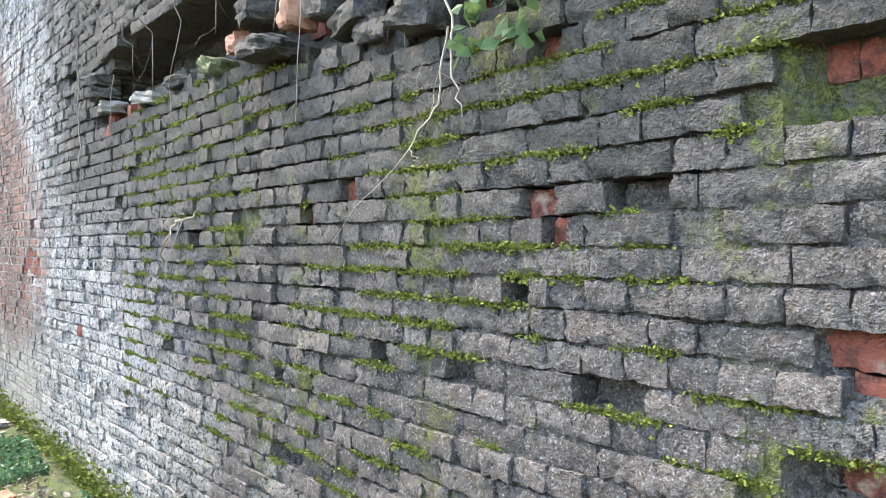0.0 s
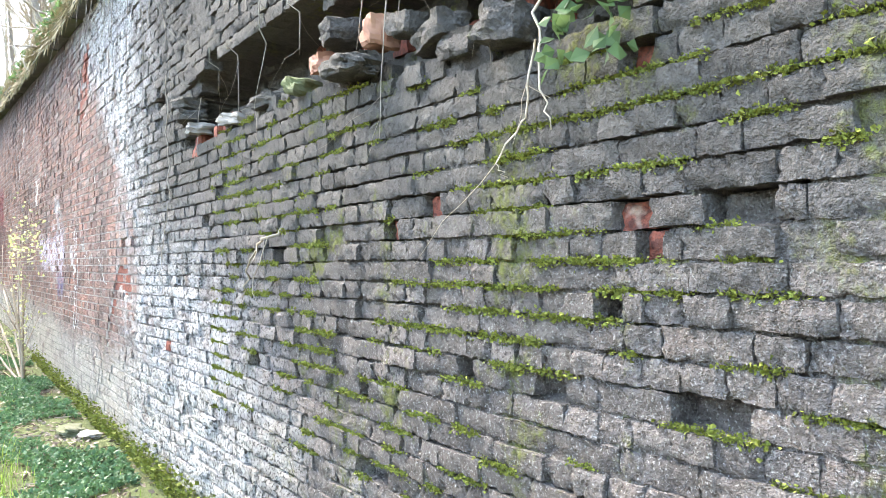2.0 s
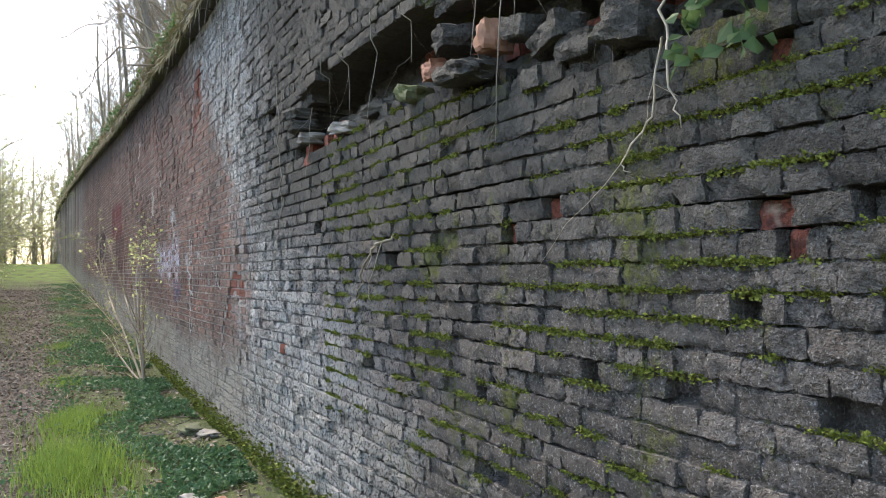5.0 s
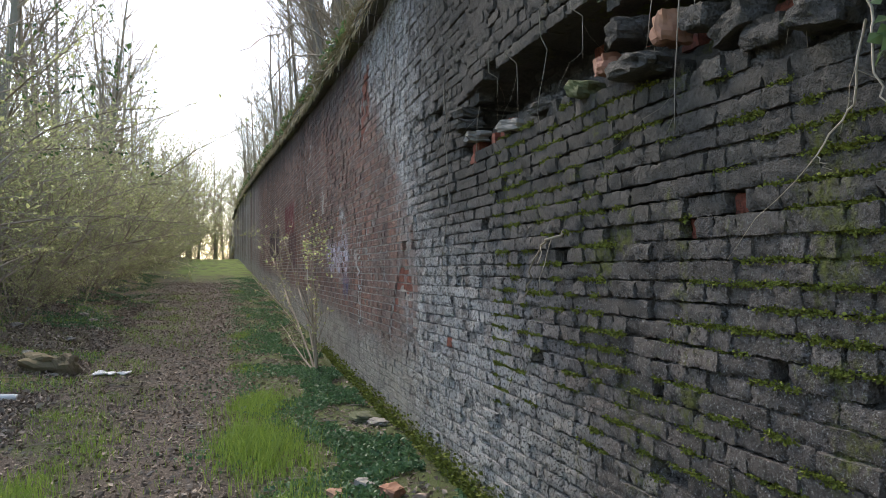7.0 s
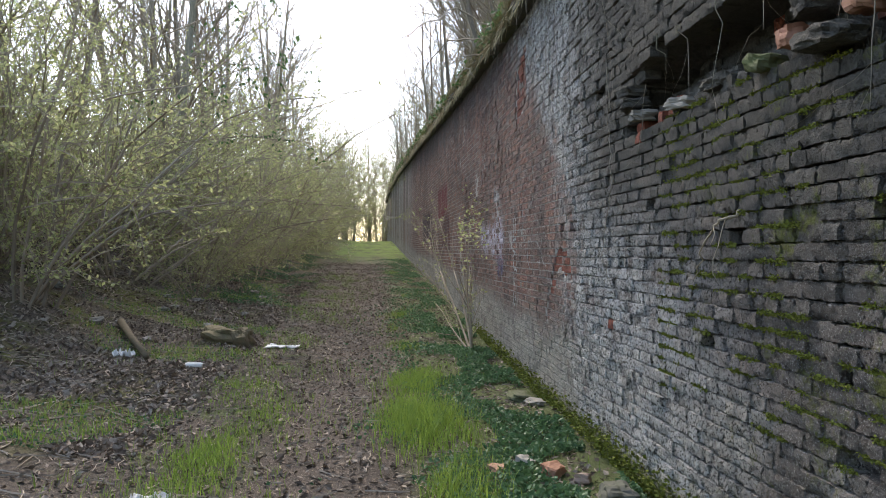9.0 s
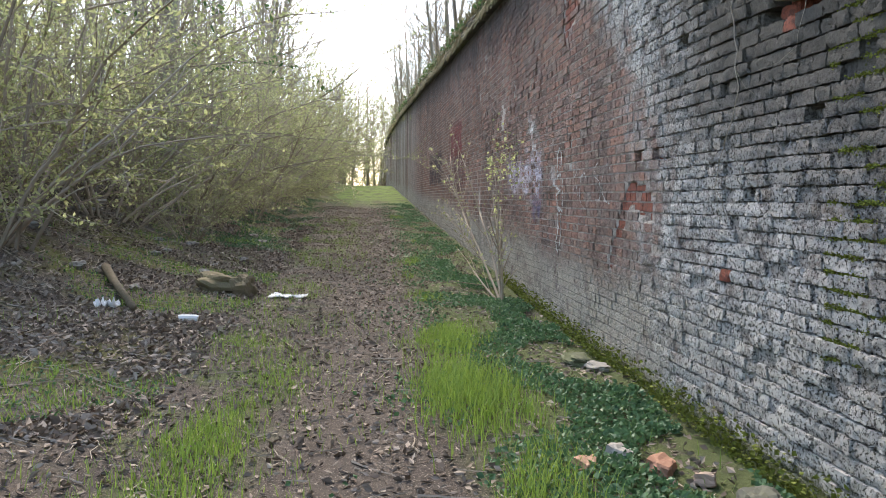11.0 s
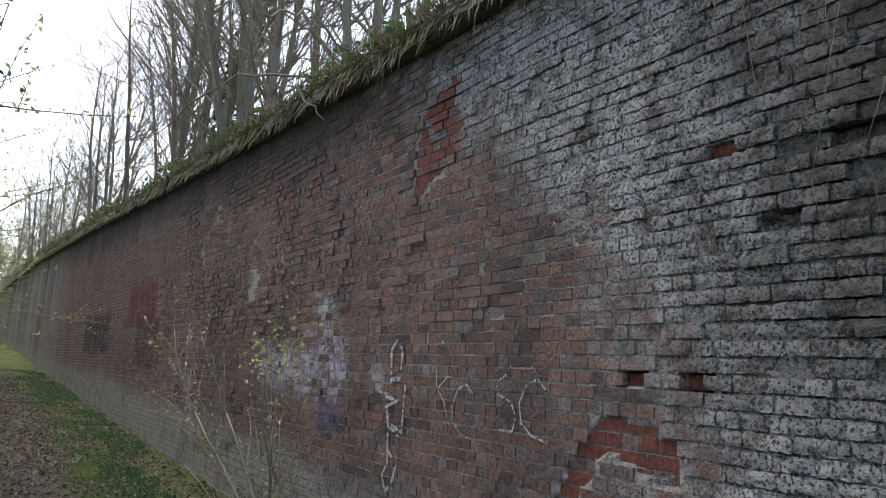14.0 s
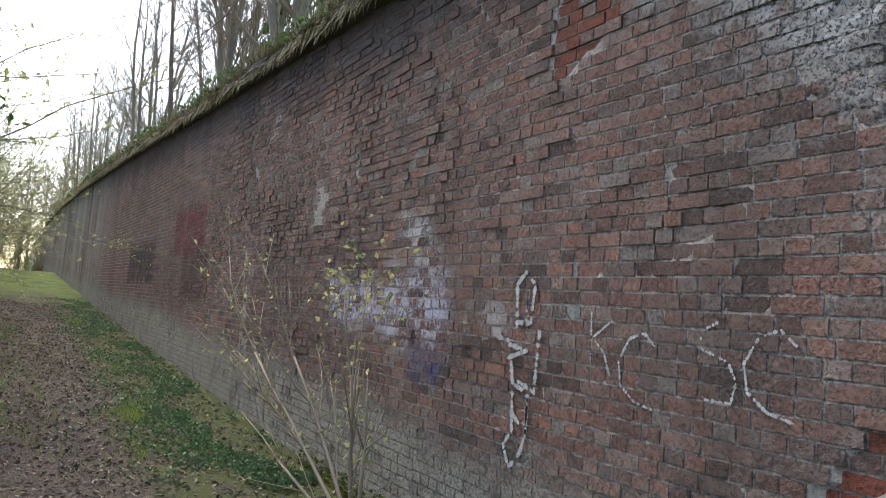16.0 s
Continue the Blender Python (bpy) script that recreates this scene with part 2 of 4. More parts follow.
M_GROUND = ground_material()
M_COPING = plain("mossy_coping_stone", (0.05, 0.047, 0.04), (0.1, 0.095, 0.08), (0.085, 0.1, 0.03), scale=9, bump=0.02)
M_BARK = plain("bark", (0.16, 0.135, 0.11), (0.29, 0.25, 0.2), (0.2, 0.19, 0.14), scale=14, bump=0.02)
M_TWIG = plain("twig_bark", (0.19, 0.15, 0.11), (0.4, 0.33, 0.25), scale=8)
M_ROOT = plain("dry_root", (0.28, 0.235, 0.17), (0.46, 0.4, 0.31), scale=15)
M_LEAF = plain("young_leaf", (0.16, 0.19, 0.07), (0.5, 0.5, 0.25), (0.3, 0.33, 0.14), rough=0.6, scale=6, thin=0.55)
M_IVY = plain("ivy_leaf", (0.05, 0.085, 0.03), (0.1, 0.16, 0.06), (0.07, 0.12, 0.045), rough=0.5, scale=6, thin=0.4)
M_COVER = plain("ground_cover_leaf", (0.03, 0.075, 0.035), (0.09, 0.17, 0.075), (0.055, 0.11, 0.05), rough=0.5, scale=6, thin=0.3)
M_GRASS = plain("grass_blade", (0.1, 0.17, 0.03), (0.24, 0.34, 0.07), (0.16, 0.24, 0.05), rough=0.6, scale=3, thin=0.4)
M_HAY = plain("dry_grass", (0.2, 0.16, 0.085), (0.33, 0.27, 0.16), (0.11, 0.12, 0.04), rough=0.8, scale=3)
M_DEAD = plain("dead_leaf", (0.07, 0.053, 0.04), (0.15, 0.11, 0.08), (0.33, 0.27, 0.21), (0.09, 0.062, 0.045), rough=0.8, scale=5)
M_MOSS = plain("moss", (0.06, 0.07, 0.015), (0.21, 0.23, 0.04), (0.12, 0.14, 0.025), scale=60, bump=0.02)
M_CHALK = plain("white_paint", (0.3, 0.31, 0.3), (0.62, 0.62, 0.6), scale=40)
M_LITTER = plain("pale_litter", (0.5, 0.48, 0.45), (0.72, 0.7, 0.67), scale=12, rough=0.6)
M_WOOD = plain("rotten_wood", (0.07, 0.055, 0.035), (0.17, 0.13, 0.08), (0.1, 0.11, 0.03), scale=18, bump=0.02)
M_RUBBLE = plain("brick_rubble", (0.2, 0.085, 0.06), (0.34, 0.19, 0.12), (0.3, 0.23, 0.18), scale=22, bump=0.01)
M_STONE = plain("pale_stone", (0.15, 0.138, 0.12), (0.3, 0.275, 0.235), scale=16, bump=0.015)

# ---- lie of the land ----


def lerp(v, *pts):
    return float(np.interp(v, [p[0] for p in pts], [p[1] for p in pts]))


def wall_x(y):
    """How far the wall's face swings out from its near line."""
    return lerp(y, (6, 0), (12, -0.025), (18, -0.1), (26, -0.28), (45, -0.81), (95, -1.25))


def path_z(y):
    return lerp(y, (-50, -0.05), (5, 0.0), (8, 0.02), (11, 0.12), (17, 0.36), (24, 0.69), (33, 1.2), (45, 1.9), (50, 1.98), (60, 1.9), (200, 1.0))


def top_z(y):
    return lerp(y, (-10, 3.7), (8, 3.75), (11, 3.9), (24, 4.5), (35, 4.8), (60, 5.0), (95, 5.0))


def ground_z(x, y):
    wx = wall_x(y)
    if x > wx + 0.3:
        return top_z(y) + 0.05 + 0.12 * min(x - wx, 25) + 0.1 * noise.noise((x * 0.5, y * 0.5, 3))
    z = path_z(y) + 0.05 * noise.noise((x * 0.9, y * 0.9, 0)) + 0.02 * noise.noise((x * 4, y * 4, 1))
    z -= 0.04 * math.exp(-((x + 2.0) / 0.45) ** 2)
    if x < -2.9:
        d = -2.9 - x
        z += min(0.07 * d * d, 0.42 * d - 0.5) if d > 2 else 0.07 * d * d
        z = min(z, path_z(y) + 2.6)
        z += 0.12 * noise.noise((x * 0.7, y * 0.7, 5)) * min(1, d)
    return z


def mesh_of(name, verts, faces, *mats, smooth=False, index=None, soft=None):
    me = bpy.data.meshes.new(name)
    me.from_pydata(verts if isinstance(verts, list) else verts.tolist(), [], faces if isinstance(faces, list) else faces.tolist())
    for m in mats:
        me.materials.append(m)
    if index is not None:
        me.polygons.foreach_set("material_index", index)
    if soft is not None:
        me.polygons.foreach_set("use_smooth", soft)
    if smooth:
        me.polygons.foreach_set("use_smooth", [True] * len(me.polygons))
    me.update()
    return me


def part(name, me, parent=None, label="", at=None):
    ob = new(name, me)
    if at is not None:
        ob.matrix_basis = at
    if parent:
        ob.parent = parent
    if label:
        ob["label"] = label
    return ob


def build_ground():
    xs = sorted({*[round(-14 + 0.16 * k, 3) for k in range(91)], 0.9, 1.4, 2, 3, 4.5, 6, 9, 13, 20, 35, 60, 120, 300, 700, -15, -17, -20, -26, -35, -60, -120, -300, -700})
    ys = sorted({*[round(-4 + 0.2 * k, 3) for k in range(275)], -6, -10, -20, -50, -150, -600, 55, 60, 70, 85, 110, 160, 300, 700})
    v = [(x, y, ground_z(x, y)) for y in ys for x in xs]
    n = len(xs)
    f = [(j * n + i, j * n + i + 1, (j + 1) * n + i + 1, (j + 1) * n + i) for j in range(len(ys) - 1) for i in range(n - 1)]
    tagged(new("ground", mesh_of("ground", v, f, M_GROUND, smooth=True)), "trodden earth path with leaf litter and rough grass", "ground", kind="structure")


build_ground()

# ---- the wall ----
COURSE, LONG, HALF, JOINT = 0.068, 0.212, 0.106, 0.006
Y0, Y1 = -1.4, 92.0


def cavity(y, z):
    """Depth to which the facing has fallen away."""
    lo = lerp(y, (0.95, 1.84), (1.34, 1.91), (2.1, 1.95), (2.45, 2.02), (3.2, 2.06), (4.5, 2.06))
    hi = lerp(y, (0.95, 1.9), (1.4, 2.12), (2.2, 2.34), (3.0, 2.39), (3.9, 2.43), (4.3, 2.33), (4.6, 2.1))
    w = 0.03 * noise.noise((y * 3, z * 3, 7))
    if 0.95 < y < 4.6 and lo + w < z < hi + w:
        d = (z - lo) / max(0.05, hi - lo)
        return 0.05 + 0.24 * min(1, d * 1.5)
    if -0.6 < y < 0.5 and 1.53 + w < z < 1.72:
        return 0.06
    if -0.6 < y < 0.42 and 1.12 + w < z < 1.24:
        return 0.05
    if -0.6 < y < 0.5 and 0.9 + w < z < 1.02:
        return 0.09
    return 0.0


def joint_depth(y, z):
    """Mortar washed out of the weathered stretch, deepest along a few open beds."""
    d = 0.01 + 0.012 * lerp(y, (1.6, 0), (2.6, 1), (4.5, 1), (5.5, 0)) * lerp(z, (0.9, 0), (1.5, 1)) + 0.05 * max(0.0, noise.noise((y * 0.7, z * 4.5, 31)) + 0.35 * noise.noise((y * 4, z * 9, 32)) - 0.05)
    crack = lerp(y, (0.9, 1.53), (1.3, 1.555), (1.9, 1.56), (2.3, 1.6), (3.1, 1.675))
    if 1.0 < y < 3.15 and abs(z - crack) < 0.05:
        d += 0.05
    return d


def overhang(y, z):
    """How far the courses above the fallen part lean out."""
    if 2.3 < y < 4.5 and 2.36 < z < 3.0:
        return 0.05 * min(1, (y - 2.3) * 3, (4.5 - y) * 3) * min(1, (3.0 - z) * 2.5)
    return 0.0


# holes where single bricks are gone: y from, y to, z from, z to, red inside
HOLES = [(0.99, 1.11, 1.44, 1.54, 1), (0.71, 0.86, 1.44, 1.52, 0), (2.25, 2.36, 0.87, 0.94, 0), (2.12, 2.34, 0.61, 0.68, 0), (1.27, 1.39, 1.02, 1.09, 0),
         (0.77, 0.95, 1.02, 1.09, 0), (1.8, 1.9, 1.5, 1.56, 1), (1.08, 1.16, 1.23, 1.29, 0), (1.65, 1.72, 1.03, 1.09, 0), (2.05, 2.14, 1.43, 1.49, 1),
         (5.85, 5.97, 1.49, 1.57, 1), (5.4, 5.6, 2.08, 2.16, 0), (5.7, 5.85, 2.44, 2.5, 1), (4.6, 4.72, 1.22, 1.3, 0), (5.0, 5.3, 2.4, 2.47, 0), (6.18, 6.3, 1.5, 1.57, 1),
         (3.3, 3.42, 0.9, 0.96, 0), (3.05, 3.14, 1.37, 1.42, 0), (4.05, 4.2, 1.55, 1.61, 0), (0.97, 1.04, 1.36, 1.41, 1), (1.0, 1.08, 1.76, 1.82, 1)]


def red_patch(y, z):
    """Where the outer skin has come off down to fresh red brick."""
    w = 0.09 * noise.noise((y * 4, z * 4, 41)) + 0.04 * noise.noise((y * 13, z * 13, 42))
    arch = lerp(y, (6.0, 1.3), (6.4, 1.4), (6.6, 1.22), (6.85, 0.8))
    if 5.95 < y < 6.85 + w and arch - 0.24 + w < z < arch + w * 0.6:
        return True
    if 7.85 + w < y < 8.35 + w and 2.8 < z + 0.5 * (y - 8.1) < 3.4 + w:
        return True
    return 4.2 < y < 4.55 and 2.0 + w < z < 2.14 or (0.2 < y < 0.5 and 1.53 < z < 1.68)


def spall(y, z):
    """Depth by which frost has taken the faces off."""
    n = noise.noise((y * 0.9, z * 1.3, 21)) + 0.5 * noise.noise((y * 3.1, z * 4.0, 22))
    return 0.016 * max(0.0, min(1.0, (n - 0.12) * 4)) if y < 14 else 0.0


def hit_boxes(y, z, rows, pad=0.0):
    for r in rows:
        if r[0] - pad <= y <= r[1] + pad and r[2] - pad <= z <= r[3] + pad:
            return r
    return None


def brick_template(length, nu, nv, seed, rough, gap=0.004, bed=JOINT):
    """A worn brick: its face lies at x = 0, its body runs back to +x; centred on y, z."""
    rng = np.random.RandomState(seed)
    h, l = COURSE - bed, length - gap
    us = np.linspace(-1, 1, nu)
    vs = np.linspace(-1, 1, nv)
    lean, sag = rng.uniform(-0.002, 0.002) * rough, rng.uniform(-0.002, 0.002) * rough
    bite = (rng.choice([-1, 1]), rng.choice([-1, 1]), rng.uniform(0, 0.45) if rng.rand() < 0.5 else 0)
    v = []
    for a in vs:
        for b in us:
            e = max(abs(a), abs(b)) > 0.99
            chip = e and rng.rand() < 0.2
            x = rng.uniform(-1, 1) * 0.0016 * rough + lean * b + sag * a
            if not e and rng.rand() < 0.13:
                x += rng.uniform(0.001, 0.005) * rough
            x += (0.006 * rough if chip else 0.0009 * rough if e else 0)
            near = max(0.0, bite[2] - math.hypot((b - bite[0]) * l / h * 0.5, (a - bite[1]) * 0.5))
            x += 0.035 * rough * near
            k = rng.uniform(0.9, 0.97) if chip and abs(a) > 0.99 else 1
            v.append((x, b * l / 2 + rng.uniform(-1, 1) * 0.0016 * rough, a * h / 2 * k + rng.uniform(-1, 1) * 0.0018 * rough))
    f = [(j * nu + i, (j + 1) * nu + i, (j + 1) * nu + i + 1, j * nu + i + 1) for j in range(nv - 1) for i in range(nu - 1)]
    ring = [i for i in range(nu)] + [j * nu + nu - 1 for j in range(1, nv)] + [(nv - 1) * nu + i for i in range(nu - 2, -1, -1)] + [j * nu for j in range(nv - 2, 0, -1)]
    n, base = len(ring), len(v)
    v += [v[k] for k in ring] + [(0.1, v[k][1], v[k][2]) for k in ring]
    f += [(base + k, base + (k + 1) % n, base + n + (k + 1) % n, base + n + k) for k in range(n)]
    return np.array(v), f, [True] * ((nu - 1) * (nv - 1)) + [False] * n


NVAR = 24
FINE = {s: [brick_template(s, 6 if s == LONG else 4, 3, 10 + k, 0.35, 0.009, 0.0105) for k in range(NVAR)] for s in (LONG, HALF)}
WORN = {s: [brick_template(s, 11 if s == LONG else 7, 5, 50 + k, 1.5) for k in range(NVAR)] for s in (LONG, HALF)}
ROUGH = {s: [brick_template(s, 3, 2, 90 + k, 0.2, 0.009, 0.011) for k in range(NVAR)] for s in (LONG, HALF)}


def build_wall():
    # core with the joints' surface
    ys = [round(Y0 + 0.05 * k, 3) for k in range(250)]
    ys += [round(ys[-1] + 0.5 * (k + 1), 3) for k in range(int((Y1 - ys[-1]) / 0.5))]
    nz = 128
    v = []
    for y in ys:
        t, b = top_z(y), -0.6
        for k in range(nz):
            z = b + (t - b) * k / (nz - 1)
            near = y < 9.5
            old = y < 5.8 + max(0, z - 1.9) * 1.3
            d = spall(y, z) * (0.6 if old else 0.75) + (joint_depth(y, z) if old else 0.0045) + (cavity(y, z) * 1.05 if near else 0) + (0.005 if old else 0.0008) * noise.noise((y * 9, z * 9, 2)) - overhang(y, z)
            if near and red_patch(y, z):
                d += 0.012
            h = hit_boxes(y, z, HOLES, 0.01) if near else None
            v.append((wall_x(y) + d + (0.085 if h else 0), y, z))
        v.append((wall_x(y) + 0.85, y, t))
        v.append((wall_x(y) + 0.85, y, b))
    n = nz + 2
    f = [(i * n + j, (i + 1) * n + j, (i + 1) * n + (j + 1) % n, i * n + (j + 1) % n) for i in range(len(ys) - 1) for j in range(n)]
    f += [tuple(range(n - 1, -1, -1)), tuple((len(ys) - 1) * n + k for k in range(n))]
    f = [tuple(reversed(q)) for q in f]
    wall = tagged(new("wall_1", mesh_of("wall_1", v, f, M_MORTAR)), "long old brick rampart wall, weathered, mossy and partly broken", "wall", kind="structure")
    rng = np.random.RandomState(4)
    V, F, I, S, count = [], [], [], [], 0
    pieces = []
    c = -3
    while c * COURSE < 5.2:
        z = (c + 0.5) * COURSE
        size = LONG if c % 2 else HALF
        y = Y0 + (0.058 if c % 2 else 0) + rng.uniform(-0.02, 0.02)
        while y < 62:
            s = size
            if size == LONG and rng.rand() < 0.22:
                s = HALF
            # a lost brick cuts its neighbours to length
            gone = None
            if y < 9.5:
                for hole in HOLES:
                    if hole[2] - 0.02 < z < hole[3] + 0.02 and abs(z - (hole[2] + hole[3]) / 2) < 0.034:
                        if abs(y - hole[0]) < 0.004:
                            gone, s = hole, hole[1] - hole[0]
                        elif y < hole[0] < y + s + 0.03:
                            s = hole[0] - y
            yc = y + s / 2
            y += s
            if s < 0.02 or z + 0.04 > top_z(yc) or z < path_z(yc) - 0.2:
                continue
            near = yc < 9.5
            zz = z + (0.014 * noise.noise((yc * 0.6, z * 0.9, 11)) if near else 0)
            old = yc < 6.0 + max(0, zz - 1.9) * 1.3 + 0.5 * noise.noise((yc * 2, zz * 2, 13))
            x = wall_x(yc) + rng.uniform(-0.0018, 0.0006)
            mat, tilt, tall = 0, 0.0, 1.0
            sp = spall(yc, zz)
            x += sp * (rng.uniform(-0.1, 1.0) if old else rng.uniform(0.35, 0.72))
            if sp > 0.004 and old:
                tilt = rng.uniform(-0.05, 0.05)
            if near:
                cav = cavity(yc, zz)
                if gone:
                    x += 0.04 if gone[4] else 0.06
                    mat = gone[4]
                    tilt = rng.uniform(-0.2, 0.2)
                elif cav:
                    if rng.rand() < 0.12:
                        continue
                    x += cav + rng.uniform(-0.05, 0.02)
                    tilt = rng.uniform(-0.14, 0.14)
                    mat = 1 if rng.rand() < (0.5 if yc < 0.6 else 0.1) else 0
                elif old:
                    x += rng.uniform(-0.007, 0.004) - overhang(yc, zz)
                    tilt = rng.uniform(-0.025, 0.025)
                    tall = rng.uniform(0.88, 1.03)
                    mat = 1 if rng.rand() < 0.0012 else 0
                    dice = rng.rand()
                    if dice < 0.05:
                        x -= 0.012
                    elif dice < 0.1:
                        x += rng.uniform(0.012, 0.03)
                if red_patch(yc, zz):
                    mat = 1 if rng.rand() < 0.72 else 0
                    x += 0.012
            elif rng.rand() < 0.02:
                x -= 0.004
            if not old and yc < 16:
                flake = noise.noise((yc * 0.8, zz * 1.1, 51)) + 0.25 * (zz - 2.2)
                if rng.rand() < 0.55 * max(0.0, min(1.0, flake * 2)):
                    x -= rng.choice([0.01, 0.006, 0.003])
                    tilt += rng.uniform(-0.04, 0.04)
            k = rng.randint(NVAR)
            bank = (WORN if old else FINE) if yc < 11 else ROUGH
            kind = LONG if s > 0.15 else HALF
            stretch = s / kind
            if 0.66 < yc < 3.05 and 0.72 < zz < 1.86 and len(pieces) < 300:
                pieces.append((kind, k, mat, x, yc, zz, tilt, stretch, tall))
                continue
            tv, tf, ts = bank[kind][k]
            tv = tv * np.array((1, stretch, tall))
            S += ts
            ca, sa = math.cos(tilt), math.sin(tilt)
            w = np.column_stack((tv[:, 0] + tv[:, 1] * sa + x, tv[:, 1] * ca + yc, tv[:, 2] + tv[:, 1] * sa * 0.5 + zz))
            V.append(w)
            F += [tuple(i + count for i in q) for q in tf]
            I += [mat] * len(tf)
            count += len(tv)
        c += 1
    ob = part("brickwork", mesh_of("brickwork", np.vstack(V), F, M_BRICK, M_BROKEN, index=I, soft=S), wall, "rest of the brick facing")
    ob["kind"] = "stuff"
    return wall, pieces


WALL, PIECES = build_wall()

# ---- growth: tubes, leaves, blades ----


class Soup:
    """Collects vertices and faces of one mesh."""

    def __init__(self):
        self.v, self.f = [], []

    def tube(self, pts, r0, r1, n=5):
        base, k = len(self.v), len(pts)
        for i, p in enumerate(pts):
            d = (pts[min(i + 1, k - 1)] - pts[max(i - 1, 0)]).normalized()
            a = d.cross(Vector((0.31, 0.9, 0.2))).normalized()
            b = d.cross(a)
            r = r0 + (r1 - r0) * i / (k - 1)
            for j in range(n):
                w = 2 * math.pi * j / n
                q = p + (a * math.cos(w) + b * math.sin(w)) * r
                self.v.append((q.x, q.y, q.z))
        for i in range(k - 1):
            for j in range(n):
                self.f.append((base + i * n + j, base + i * n + (j + 1) % n, base + (i + 1) * n + (j + 1) % n, base + (i + 1) * n + j))
        self.f.append(tuple(base + (k - 1) * n + j for j in range(n)))

    def leaf(self, p, d, size, width=0.5, fold=0.25):
        """A folded leaf, from p along d."""
        d = d.normalized()
        s = d.cross(Vector((random.uniform(-1, 1), random.uniform(-1, 1), random.uniform(-1, 1)))).normalized()
        u = d.cross(s)
        b = len(self.v)
        for q in (p, p + d * size * 0.5 + s * size * width * 0.5 + u * size * fold * 0.5, p + d * size, p + d * size * 0.5 - s * size * width * 0.5 + u * size * fold * 0.5):
            self.v.append((q.x, q.y, q.z))
        self.f += [(b, b + 1, b + 2), (b, b + 2, b + 3)]

    def blade(self, p, lean, h, w):
        a = Vector((-lean.y, lean.x, 0)).normalized() * w
        m, t = p + lean * 0.35 + Vector((0, 0, h * 0.6)), p + lean + Vector((0, 0, h))
        b = len(self.v)
        for q in (p - a, p + a, m + a * 0.7, m - a * 0.7, t):
            self.v.append((q.x, q.y, q.z))
        self.f += [(b, b + 1, b + 2, b + 3), (b + 3, b + 2, b + 4)]

    def mesh(self, name, mat, smooth=False):
        return mesh_of(name, self.v, self.f, mat, smooth=smooth)


def rv(s=1.0):
    return Vector((random.uniform(-s, s), random.uniform(-s, s), random.uniform(-s, s)))


def wander(p, d, length, steps, wob, lift=0.0):
    pts, d = [p.copy()], d.normalized()
    for _ in range(steps):
        d = (d + rv(wob) + Vector((0, 0, lift))).normalized()
        pts.append(pts[-1] + d * (length / steps))
    return pts, d


def branchy(soup, p, d, length, r, depth, spread, leaves=None, n=5, wob=0.14, lift=0.04, dens=0.0, size=0.04, rmin=0.0048):
    pts, end = wander(p, d, length, (2, 4, 5)[min(depth, 2)], wob, lift)
    r = max(r, rmin)
    soup.tube(pts, r, r * (0.55 if depth else 0.4), n)
    if leaves and depth <= 1:
        for _ in range(int(length * dens)):
            k = random.randint(1, len(pts) - 1)
            q = pts[k].lerp(pts[k - 1], random.random()) + rv(0.02)
            leaves.leaf(q, rv() + Vector((0, 0, 0.2)), size * random.uniform(0.6, 1.3))
    if depth == 0:
        return
    for _ in range(random.randint(3, 5)):
        k = random.randint(1, len(pts) - 1)
        q = pts[k].lerp(pts[k - 1], random.random())
        branchy(soup, q, (pts[k] - pts[k - 1]).normalized() + rv(spread), length * random.uniform(0.35, 0.65), r * random.uniform(0.35, 0.55), depth - 1, spread, leaves, 3, wob, lift, dens, size, rmin)
    branchy(soup, pts[-1], end, length * 0.6, r * 0.55, depth - 1, spread, leaves, 3, wob, lift, dens, size, rmin)


def make_tree(h, r, label, lean=0.05, ivy=0, stems=1, leafy=0):
    tree = tagged(new("tree"), label, "tree", "bare trees")
    crown, lv = Soup(), Soup()
    for s in range(stems):
        trunk = Soup()
        a = random.uniform(0, 6.28)
        base = Vector((math.cos(a), math.sin(a), 0)) * (0.3 if stems > 1 else 0)
        pts, end = wander(base + Vector((0, 0, -0.3)), Vector((math.cos(a) * lean * 2, math.sin(a) * lean * 2, 1)), h, 9, 0.06, 0.05)
        trunk.tube(pts, r * random.uniform(0.8, 1.1), r * 0.2, 9)
        part("trunk", trunk.mesh("trunk", M_BARK, True), tree)
        for k in range(2, 10):
            for _ in range(3):
                d = Vector((random.uniform(-1, 1), random.uniform(-1, 1), random.uniform(0.4, 1.3)))
                branchy(crown, pts[k] if k < 9 else pts[9], d, h * 0.24 * random.uniform(0.6, 1.1), r * 0.3 * (1.15 - k / 12), 2, 0.6, lv if leafy else None, 4, 0.13, 0.05, leafy, 0.05, 0.0065)
        if ivy:
            for _ in range(ivy):
                k = random.randint(1, 6)
                q = pts[k].lerp(pts[k - 1], random.random())
                d = Vector((random.uniform(-1, 1), random.uniform(-1, 1), 0)).normalized()
                lv.leaf(q + d * r * random.uniform(0.8, 1.4), d + Vector((0, 0, -0.6)) + rv(0.5), random.uniform(0.06, 0.11), 0.9)
    part("crown", crown.mesh("crown", M_TWIG), tree, "bare twigs")
    if lv.v:
        part("foliage", lv.mesh("foliage", M_IVY if ivy else M_LEAF), tree, "green leaves")
    return tree


